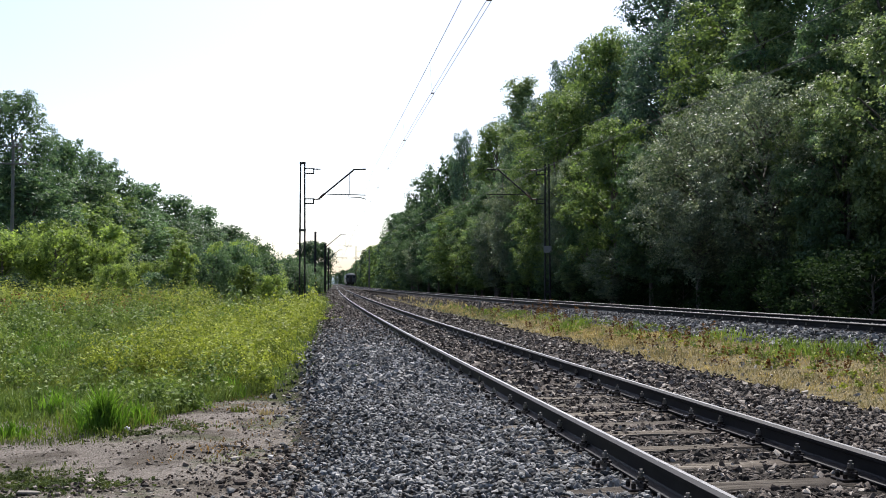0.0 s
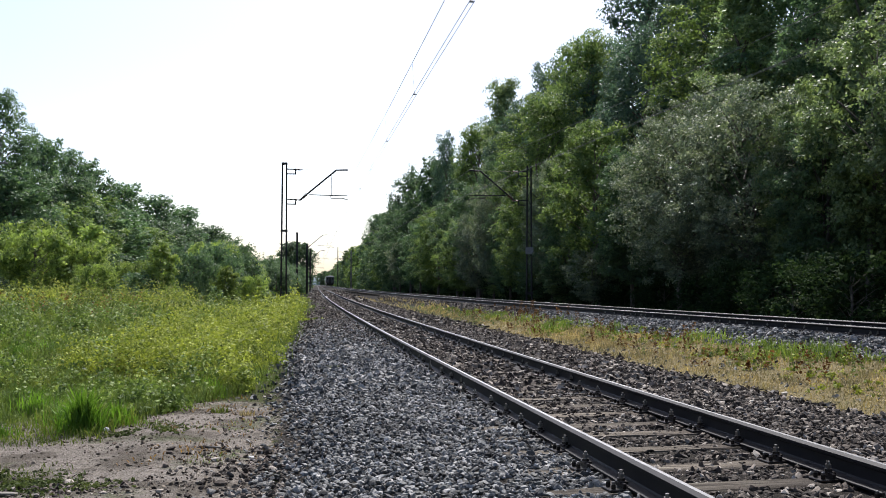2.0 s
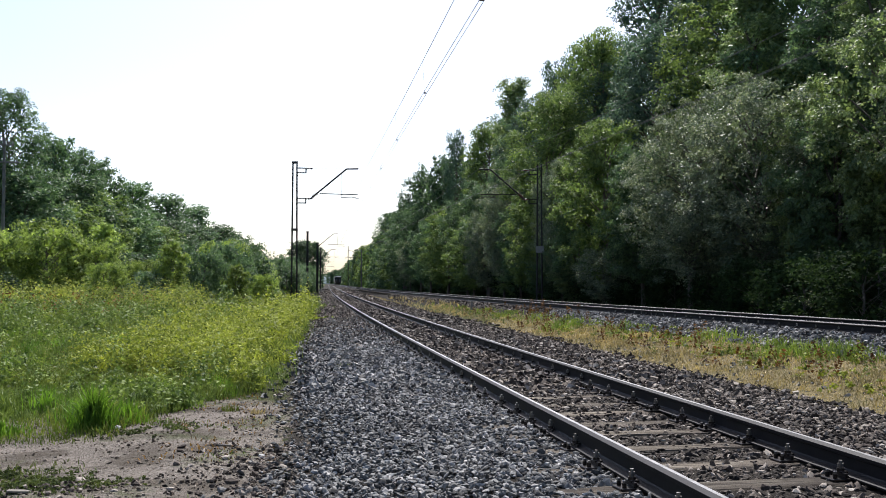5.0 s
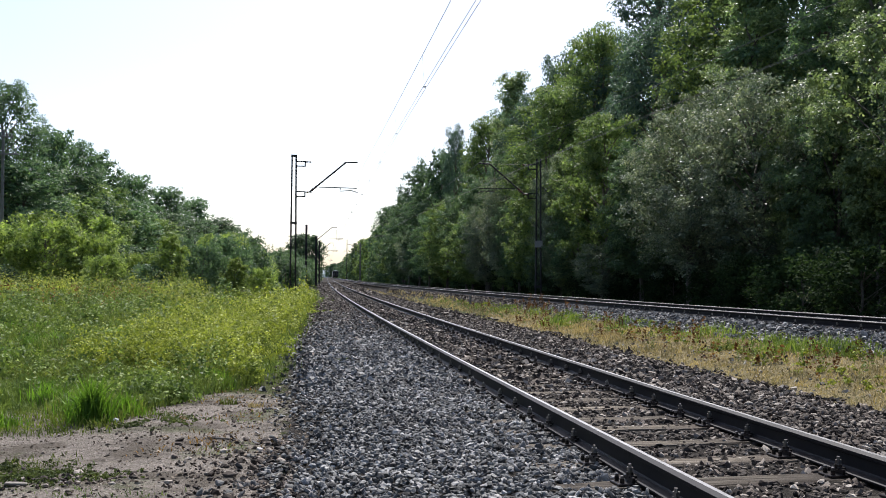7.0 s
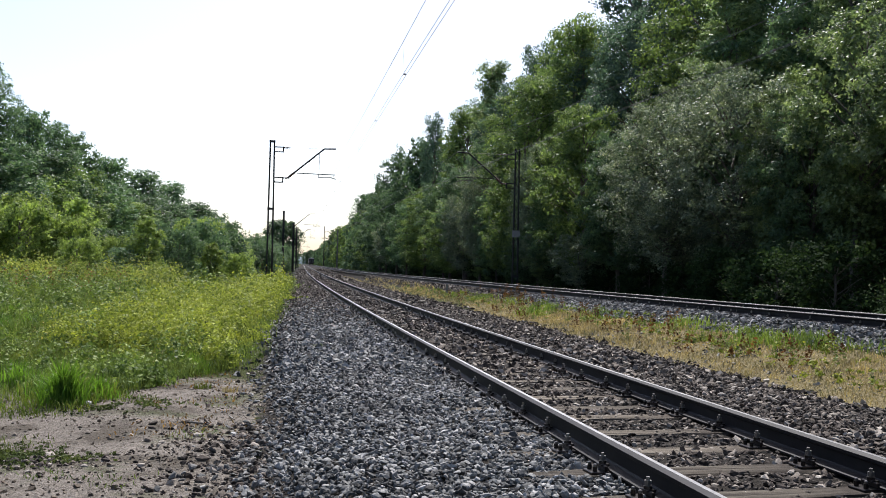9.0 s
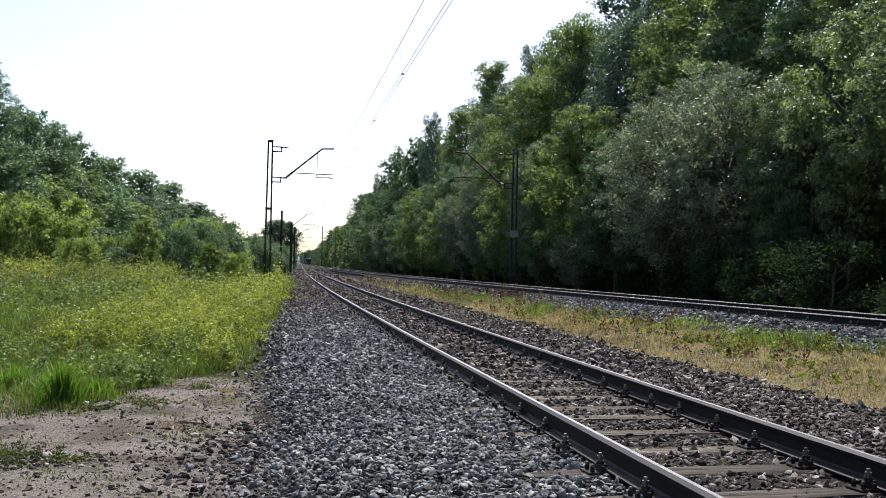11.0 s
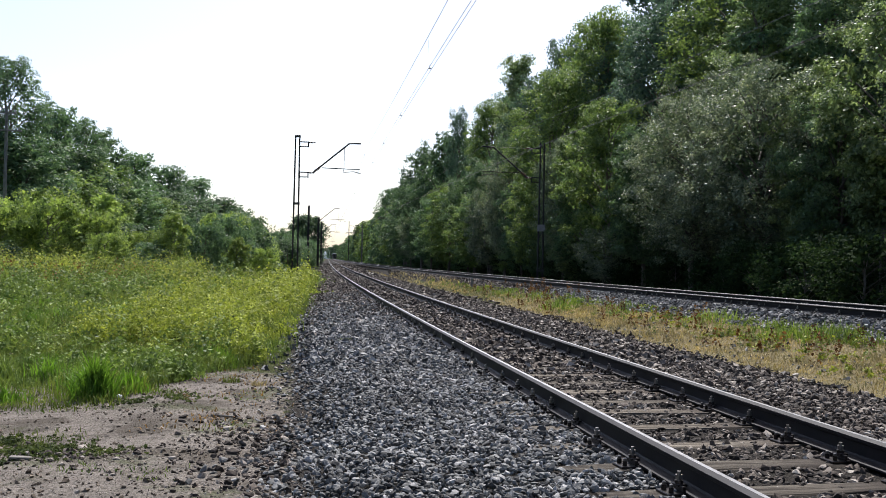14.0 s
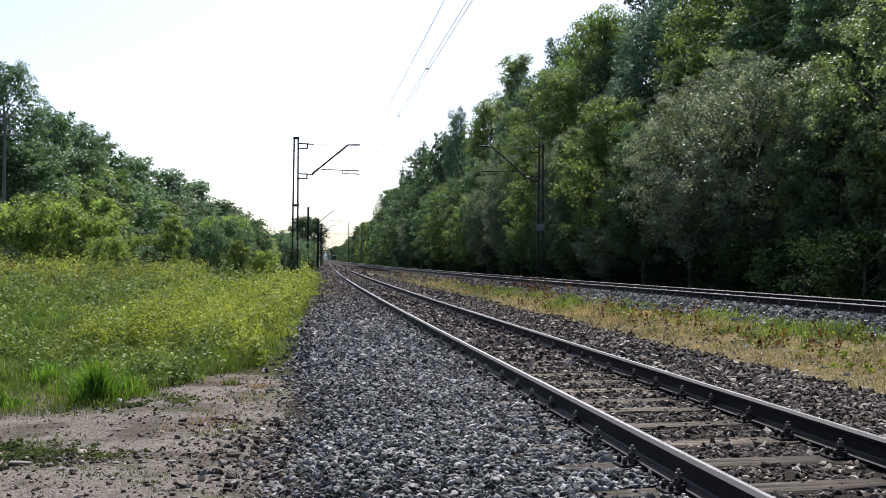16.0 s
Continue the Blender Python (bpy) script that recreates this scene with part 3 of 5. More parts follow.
def fan(rng, n, y0, y1):
    """spots over the field that lies to the near track's left."""
    y = np.sqrt(rng.uniform(y0 * y0, y1 * y1, n))
    x = rng.uniform(-0.52, 0.02, n) * y - 1.0
    k = in_field(x, y, rng)
    return x[k], y[k]


def mounds(name, label, x, y, height, radius, leaf, mat, rng, per):
    """Leafy clumps of weeds, each a low uneven dome of leaves, joined into one."""
    n = len(x)
    tufts = max(3, per // 13)       # leaves sit in tufts, with dark gaps between them
    pick = rng.integers(0, tufts, (n, per))
    u = rng.normal(size=(n, tufts, 3))
    u /= np.linalg.norm(u, axis=2)[:, :, None]
    u[:, :, 2] = np.abs(u[:, :, 2])
    r = np.take_along_axis(rng.uniform(0.45, 1.1, (n, tufts)), pick, 1)
    u = np.take_along_axis(u, pick[:, :, None], 1) + rng.normal(0, 0.17, (n, per, 3))
    u[:, :, 2] = np.abs(u[:, :, 2])
    z0 = ground_z(x, y)
    size = np.stack([radius, radius, height], -1)[:, None, :]
    c = np.stack([x, y, z0], -1)[:, None, :] + u * r[:, :, None] * size
    spike = rng.random((n, per)) < 0.14
    c[:, :, 2] += spike * height[:, None] * 0.45 * rng.random((n, per))
    v, f = leaf_quads(c.reshape(-1, 3), np.repeat(leaf, per) * rng.uniform(0.6, 1.5, n * per), rng, 0.3, (u * 0.7).reshape(-1, 3), True)
    thing(name, label, "weeds", kind="stuff", me=mesh_np(name, v, f, [mat]))


def build_field():
    rng = np.random.default_rng(11)
    for n, y0, y1, h, w in ((60000, 9.5, 17, 0.27, 0.009), (64000, 17, 32, 0.38, 0.014), (36000, 32, 85, 0.52, 0.026)):
        x, y = fan(rng, n, y0, y1)
        patch = noise_field(x, y, 0.45)
        tall = (0.35 + 0.8 * noise_field(x + 3, y, 0.8) + 0.35 * smooth(y, 14, 30)) * (0.6 + 0.4 * smooth(y, 10.0, 12.5))
        rich = patch + rng.normal(0, 0.15, len(x)) > 0.52
        for pick, mat, label in ((rich, M_GRASS_RICH, "lush dark green meadow grass"), (~rich, M_GRASS, "tall pale green meadow grass going to seed")):
            m = int(pick.sum())
            grow("meadow_grass", label, x[pick], y[pick], 0.85 * h * tall[pick] * rng.uniform(0.4, 1.5, m), w * rng.uniform(0.6, 1.4, m), np.abs(rng.normal(0.5, 0.3, m)), mat, rng)
    for n, y0, y1, h, r, leaf, per in ((520, 11.0, 20, 0.26, 0.24, 0.040, 180), (760, 20, 36, 0.46, 0.42, 0.056, 280), (720, 36, 82, 0.52, 0.68, 0.095, 270)):
        x, y = fan(rng, n, y0, y1)
        o = x - cx(y)
        sunny = noise_field(x, y, 0.5) * 0.5 + 0.75 * smooth(o, -8, -3.5) + 0.3 * rng.random(len(x)) - 0.6 * (1 - smooth(y, 12.5, 17)) > 0.95
        for pick, mat, label in ((sunny, M_WEED, "yellow-green leafy weeds crowding the edge of the ballast"), (~sunny, M_GRASS_RICH, "dark green leafy weeds in the meadow")):
            m = int(pick.sum())
            hill = 0.14 + 2.5 * noise_field(x[pick] + 7, y[pick], 0.95) ** 2.6
            mounds("meadow_weeds", label, x[pick], y[pick], h * hill * rng.uniform(0.6, 1.25, m), r * rng.uniform(0.6, 1.3, m), np.full(m, leaf), mat, rng, per)
    # tall leafy nettle-like clumps with shaded hollows between them
    y = np.sqrt(rng.uniform(15.0 ** 2, 26.0 ** 2, 64))
    x = cx(y) - 3.95 + 0.3 * smooth(y, 14, 45) - rng.random(64) * 2.3
    big = rng.uniform(0.6, 1.2, 64)
    mounds("nettle_clumps", "dense leafy nettle bush with dark hollows", x, y, big * 0.62, 0.46 * big, 0.036 + 0 * y, M_WEED, rng, 950)
    y = np.sqrt(rng.uniform(14.5 ** 2, 40.0 ** 2, 270))
    x = cx(y) - 3.75 + 0.6 * smooth(y, 14, 45) - rng.random(270) ** 1.5 * (0.6 + 0.085 * y)
    big = rng.uniform(0.55, 1.15, 270)
    mounds("nettle_clumps", "tall yellow-green nettle clumps beside the ballast", x, y, big * (0.34 + 0.26 * smooth(y, 15, 26)), 0.36 * big, 0.044 + 0.0011 * (y - 14), M_WEED, rng, 420)
    y = np.sqrt(rng.uniform(11.5 ** 2, 44.0 ** 2, 260))
    x = rng.uniform(-0.5, -0.24, 260) * y - 0.5
    k = in_field(x, y, rng)
    x, y = x[k], y[k]
    big = rng.uniform(0.5, 1.2, len(x))
    mounds("meadow_weeds", "leafy deep green weeds standing in the meadow", x, y, big * (0.24 + 0.3 * smooth(y, 12, 26)), 0.36 * big, 0.040 + 0.0013 * (y - 11), M_GRASS_RICH, rng, 340)
    # a denser hedge of weeds along the ballast
    y = rng.uniform(14.6, 60, 330)
    x = cx(y) - 3.7 + 0.75 * smooth(y, 14, 45) - np.abs(rng.normal(0, 0.55, 330)) - 0.1
    mounds("meadow_weeds", "yellow-green leafy weeds crowding the edge of the ballast", x, y, (0.22 + 0.36 * smooth(y, 13, 26)) * rng.uniform(0.5, 1.25, 330), 0.24 + 0.3 * smooth(y, 13, 40) + 0 * y,
           0.030 + 0.0012 * (y - 13), M_WEED, rng, 220)
    for n, y0, y1, h, leaf in ((500, 12, 24, 0.45, 0.04), (700, 24, 60, 0.9, 0.09)):
        x, y = fan(rng, n, y0, y1)
        herbs("meadow_herbs", "slender upright meadow herbs with small leaves", x, y, h * rng.uniform(0.6, 1.2, len(x)), np.full(len(x), leaf), M_GRASS, rng, 16)
        x, y = fan(rng, n, y0, y1)
        x, y = x[::2], y[::2]
        herbs("seed_heads", "pale dry seed heads above the meadow grass", x, y, h * rng.uniform(0.7, 1.15, len(x)), np.full(len(x), leaf * 0.4), M_STRAW, rng, 12)
    # deep green tussocks at the border of the dirt path
    for tx, ty, n, h, r in ((-3.31, 10.2, 460, 0.48, 0.24), (-3.1, 10.6, 160, 0.26, 0.26), (-2.95, 12.0, 160, 0.22, 0.2), (-4.1, 10.0, 150, 0.2, 0.3), (-2.75, 13.9, 120, 0.26, 0.2)):
        ang, rad = rng.uniform(0, math.tau, n), np.minimum(r * 1.5, r * 0.6 * np.abs(rng.normal(0, 1, n)))
        grow("grass_tussock", "dense deep green tussock of broad grass blades", tx + rad * np.cos(ang), ty + rad * np.sin(ang), h * (1.1 - 0.45 * rad / r) * rng.uniform(0.45, 1.15, n),
             np.full(n, 0.014), np.abs(rng.normal(0.25, 0.2, n)) + 0.25 * rad / r, M_TUSSOCK, rng)
    n = 46
    ty = np.sqrt(rng.uniform(10.4 ** 2, 24.0 ** 2, n))
    tx = rng.uniform(-0.5, -0.2, n) * ty
    k = in_field(tx, ty, rng)
    for mat, half, label in ((M_TUSSOCK, 0, "bright green clumps of tall grass in the meadow"), (M_GRASS_RICH, 1, "deep green clumps of tall grass in the meadow")):
        cx_, cy_ = np.repeat(tx[k][half::2], 150), np.repeat(ty[k][half::2], 150)
        ang, rad = rng.uniform(0, math.tau, len(cx_)), np.abs(rng.normal(0, 0.11, len(cx_))) * (0.6 + 0.05 * cy_)
        grow("meadow_grass", label, cx_ + rad * np.cos(ang), cy_ + rad * np.sin(ang), (0.16 + 0.012 * cy_) * rng.uniform(0.45, 1.15, len(cx_)), 0.006 + 0.0005 * cy_, np.abs(rng.normal(0.3, 0.22, len(cx_))), mat, rng)
    for tx, ty, n, h, r, mat in ((-2.29, 11.75, 90, 0.09, 0.1, M_GRASS), (-1.95, 11.55, 80, 0.09, 0.09, M_STRAW), (-3.3, 7.95, 900, 0.032, 0.42, M_GRASS_RICH), (-2.78, 7.75, 420, 0.026, 0.3, M_GRASS_RICH), (-3.0, 7.2, 160, 0.026, 0.25, M_GRASS_RICH), (-3.1, 8.4, 90, 0.06, 0.3, M_GRASS),
                                 (-2.75, 10.6, 120, 0.08, 0.3, M_GRASS), (-1.45, 16.5, 60, 0.1, 0.12, M_GRASS)):
        ang, rad = rng.uniform(0, math.tau, n), r * np.sqrt(rng.random(n))
        grow("grass_tuft", "small low tuft of grass on bare ground", tx + rad * np.cos(ang), ty + rad * np.sin(ang), h * rng.uniform(0.4, 1.2, n),
             np.full(n, 0.008), np.abs(rng.normal(0.45, 0.25, n)), mat, rng)
    # sparse low growth on the dirt
    n = 5200
    x, y = rng.uniform(-4.6, -1.6, n), rng.uniform(6.2, 12.5, n)
    k = (noise_field(x, y, 1.1) + 0.5 * noise_field(x + 2, y + 5, 2.4) - 0.25 * smooth(x, -3.4, -2.2) > 0.86) & (x - cx(y) < -3.3)
    grow("creeping_grass", "thin creeping grass in patches on bare dirt", x[k], y[k], rng.uniform(0.015, 0.06, k.sum()), np.full(k.sum(), 0.009), np.abs(rng.normal(0.8, 0.4, k.sum())), M_GRASS_RICH, rng)
    # low mossy weeds and dark clods in a shallow hollow of the path
    for hx, hy, r1, r2, n in ((-2.95, 7.65, 0.34, 0.22, 80), (-2.5, 7.6, 0.28, 0.2, 55), (-3.25, 8.0, 0.34, 0.42, 90), (-2.75, 7.8, 0.34, 0.35, 45), (-3.05, 7.25, 0.25, 0.12, 20), (-4.2, 8.2, 0.6, 0.6, 70), (-2.55, 10.3, 0.4, 0.4, 36), (-2.9, 9.9, 0.3, 0.2, 30)):
        ang, rad = rng.uniform(0, math.tau, n), np.abs(rng.normal(0, 0.75, n))
        mounds("path_weeds", "low mossy weeds on bare dirt", hx + r1 * rad * np.cos(ang), hy + r2 * rad * np.sin(ang), rng.uniform(0.012, 0.035, n), rng.uniform(0.03, 0.08, n), np.full(n, 0.015), M_UNDERGROWTH, rng, 42)
    n = 460
    ang, rad = rng.uniform(0, math.tau, n), np.abs(rng.normal(0, 0.55, n))
    x, y = -2.55 + 0.8 * rad * np.cos(ang), 7.55 + 0.5 * rad * np.sin(ang)
    stones("dark_clods", "dark clods and chips of bark on the dirt path", np.stack([x, y, ground_z(x, y)], -1), np.minimum(0.06, 0.012 + rng.exponential(0.012, n)), M_RUSTSTONE, rng, 0.1)
    # brown litter at the foot of the shoulder
    x, y, o = strip(rng, 1500, 8.4, 14.0, -4.5, -3.0)
    k = rng.random(len(x)) < 0.9 * np.exp(-((o + 3.7) / 0.45) ** 2) * smooth(noise_field(x, y, 1.3), 0.25, 0.55)
    grow("plant_litter", "dry brown plant litter at the foot of the ballast", x[k], y[k], rng.uniform(0.02, 0.07, k.sum()), np.full(k.sum(), 0.014), np.abs(rng.normal(1.1, 0.4, k.sum())), M_REDSTEM, rng)
    # strip between the tracks
    x, y, o = strip(rng, 78000, 9.0, 60.0, 3.2, 7.6)
    s = spacing(y)
    k = (o < s - 2.2 + rng.normal(0, 0.15, len(o))) & (o > 3.55 + rng.normal(0, 0.25, len(o)))
    k &= rng.random(len(o)) > 0.7 * smooth(y, 20, 42)
    x, y, o, s = x[k], y[k], o[k], s[k]
    green = smooth((o - 3.4) / (s - 5.2) + 0.8 * (noise_field(x, y, 0.45) - 0.5) + 0.25 * (noise_field(x + 9, y, 1.6) - 0.5), 0.42, 0.95) * (1 - 0.6 * smooth(y, 28, 45)) * (0.5 + 0.5 * smooth(y, 13.5, 19)) > rng.random(len(x))
    low = 0.35 + 0.9 * noise_field(x, y, 0.9)
    for pick, name, label, h, w, mat, bend in ((~green, "verge_straw", "short dry straw-coloured grass between the tracks", 0.11, 0.006, M_STRAW, 0.8),
                                               (green, "verge_grass", "green grass along the foot of the second track", 0.20, 0.007, M_VERGE, 0.5)):
        m = int(pick.sum())
        grow(name, label, x[pick], y[pick], h * low[pick] * rng.uniform(0.3, 1.6, m), w + 0.0006 * y[pick], np.abs(rng.normal(bend, 0.35, m)), mat, rng)
    x, y, o = strip(rng, 3500, 50.0, 150.0, 3.0, 6.4)
    k = o < spacing(y) - 1.7
    grow("verge_grass", "green and straw-coloured grass along the far verge", x[k], y[k], rng.uniform(0.06, 0.25, k.sum()), np.full(k.sum(), 0.07), np.abs(rng.normal(0.5, 0.3, k.sum())), M_STRAW, rng)
    x, y, o = strip(rng, 420, 12, 50, 4.2, 7.2)
    k = o < spacing(y) - 1.9
    mounds("verge_weeds", "low green weeds in the verge between the tracks", x[k], y[k], rng.uniform(0.05, 0.16, k.sum()), rng.uniform(0.12, 0.4, k.sum()), np.full(k.sum(), 0.04), M_WEED, rng, 60)
    x, y, o = strip(rng, 260, 11, 50, 3.7, 6.9)
    k = o < spacing(y) - 1.9
    herbs("verge_weeds", "low yellow-green weeds in the verge", x[k], y[k], rng.uniform(0.08, 0.22, k.sum()), np.full(k.sum(), 0.035), M_GRASS_RICH, rng)
    x, y, o = strip(rng, 90, 13, 45, 3.7, 5.8)
    herbs("dock_stems", "reddish dried dock stems in the verge", x, y, rng.uniform(0.14, 0.40, 90), np.full(90, 0.055), M_DOCK, rng, 34)
    x, y = fan(rng, 760, 44, 57)
    k = x < -0.22 * y
    mounds("meadow_weeds", "tall olive-brown weeds at the foot of the bushes", x[k], y[k], rng.uniform(0.6, 1.35, k.sum()), rng.uniform(0.4, 0.7, k.sum()), np.full(k.sum(), 0.075), M_OLIVE, rng, 200)
    x, y = fan(rng, 200, 30, 56)
    k = x < -0.22 * y - 2
    herbs("dock_stems", "reddish brown dock stems standing in the meadow", x[k], y[k], rng.uniform(0.8, 1.2, k.sum()), np.full(k.sum(), 0.09), M_REDSTEM, rng)


def noise_field(x, y, k):
    """0 to 1, smooth patches."""
    return 0.5 + 0.25 * (np.sin(k * 2.3 * x + 1.3 * np.sin(k * 1.7 * y)) + np.sin(k * 2.9 * y + 1.7 * np.sin(k * 1.3 * x + 1)))


# ================= trees and bushes =================
def tree_parts(seed, height, radius, base, leaves, leaf, lobes, spread=0.5, shape=1.0, droop=0.0, airy=0.0, wide_at=0.38, fill=0.2):
    """Meshes of a tree: a trunk with limbs, and a crown of leafy lobes from the height base upwards.
    Each lobe is a bough with tufts of leaves on its upper and outer side. airy: how far apart the tufts stand."""
    rng = np.random.default_rng(seed)
    g = Geo()
    top = height * 0.92
    bend = rng.normal(0, 0.025 * height, (5, 2))
    bend[0] = 0
    spine = [Vector((bend[k][0] * k / 4, bend[k][1] * k / 4, top * k / 4)) for k in range(5)]
    r0 = 0.011 * height + 0.03
    g.tube([spine[0] - Vector((0, 0, 0.3))] + spine, [r0 * 1.3, r0 * 1.1, r0 * 0.85, r0 * 0.6, r0 * 0.35, r0 * 0.12], 7)
    tufts, dirs, cores = [], [], []
    turn = rng.uniform(0, math.tau)
    for k in range(lobes):
        u = (k + 0.8 * rng.random()) / lobes
        env = radius * math.sqrt(max(0.0, 1 - abs((u - wide_at) / (1.02 - wide_at)) ** (2.4 / shape)))
        a = turn + 2.4 * k + rng.normal(0, 0.35)
        rl = radius * rng.uniform(0.26, 0.46) * (1 - 0.35 * u)
        rr = max(0.0, env - 0.75 * rl) * rng.uniform(0.72, 1.12)
        i = min(3, int(u * 4))
        p = spine[i].lerp(spine[i + 1], u * 4 - i)
        z = min(base + (height - base) * u, height - 0.8 * rl)
        c = np.array((p.x + rr * math.cos(a), p.y + rr * math.sin(a), max(z, base + 0.3 * rl)))
        cores.append((c, rl))
        if rr > 0.25 * radius:
            st = spine[0].lerp(spine[4], max(0.06, (c[2] - 0.5 * rr) / top * 0.9))
            mid = st.lerp(Vector(c), 0.55) + Vector((0, 0, 0.12 * rr))
            g.tube([st, mid, Vector(c)], [r0 * 0.32, r0 * 0.2, r0 * 0.07], 5, caps=False)
        n = max(5, int(11 * (rl / (0.36 * radius)) ** 2))
        d = rng.normal(size=(n, 3))
        d /= np.linalg.norm(d, axis=1)[:, None]
        d += np.array((0.55 * math.cos(a), 0.55 * math.sin(a), 0.45))
        d /= np.linalg.norm(d, axis=1)[:, None] + 1e-6
        tufts.append(c + d * rl * rng.uniform(0.7, 1.12 + 0.3 * airy, (n, 1)) * np.array((1, 1, 0.9)))
        dirs.append(d)
    tufts, dirs = np.concatenate(tufts), np.concatenate(dirs)
    n = len(tufts)
    per = max(6, int(leaves * (1 - fill) / n))
    size = spread * rng.uniform(0.6, 1.4, n)
    off = rng.normal(size=(n, per, 3))
    off /= np.linalg.norm(off, axis=2)[:, :, None] + 1e-6
    off *= (rng.random((n, per)) ** 0.5)[:, :, None] * np.array([1.0, 1.0, 0.62])
    c = (tufts[:, None, :] + off * size[:, None, None])
    c[:, :, 2] -= droop * (off[:, :, 0] ** 2 + off[:, :, 1] ** 2) * size[:, None]
    out = (dirs[:, None, :] * 0.35 + off * 0.35).reshape(-1, 3)
    c = c.reshape(-1, 3)
    # shaded foliage inside the boughs
    m = int(leaves * fill)
    cc = np.array([q for q, _ in cores])[rng.integers(0, lobes, m)]
    inner = cc * np.array([0.78, 0.78, 0.97]) + np.clip(rng.normal(0, 0.12, (m, 3)), -0.22, 0.22) * radius
    c = np.concatenate([c, inner])
    c[:, 2] = np.maximum(c[:, 2], 0.05)
    out = np.concatenate([out, np.zeros((m, 3))])
    sizes = np.concatenate([leaf * rng.uniform(0.6, 1.35, n * per), np.full(m, leaf * 2.0)])
    v, f = leaf_quads(c, sizes, rng, 0.5, out, True, 0.38)
    return g.mesh("trunk", [M_BARK], False), (v, f)


class Kind:
    """One kind of tree, built once; its copies share the meshes."""

    def __init__(self, name, label, category, mat, seed, height, radius, *args, **kw):
        self.name, self.label, self.category = name, label, category
        self.height, self.radius = height, radius
        self.trunk, (v, f) = tree_parts(seed, height, radius, *args, **kw)
        self.crown = mesh_np("crown", v, f, [mat])
        self.first = None

    def place(self, x, y, scale=1.0, turn=0.0, tall=1.0, group="", sink=0.05):
        m = pose(x, y, float(ground_z(x, y)) - sink, 0, 0, turn) @ Matrix.Diagonal((scale, scale, scale * tall, 1))
        if self.first is None:
            self.first = thing(self.name, self.label, self.category, group, m=m)
            part("trunk", self.trunk, self.first, "rough grey-brown bark")
            part("crown", self.crown, self.first)
            return self.first
        ob = self.first.copy()
        scene.collection.objects.link(ob)
        ob.matrix_basis = m
        for ch in self.first.children:
            c2 = ch.copy()
            scene.collection.objects.link(c2)
            c2.parent = ob
        return ob

    def fit(self, x, y, height, radius, group="", turn=0.0):
        """A tree of that height and crown radius."""
        s = radius / self.radius
        return self.place(x, y, s, turn, height / self.height / s, group)


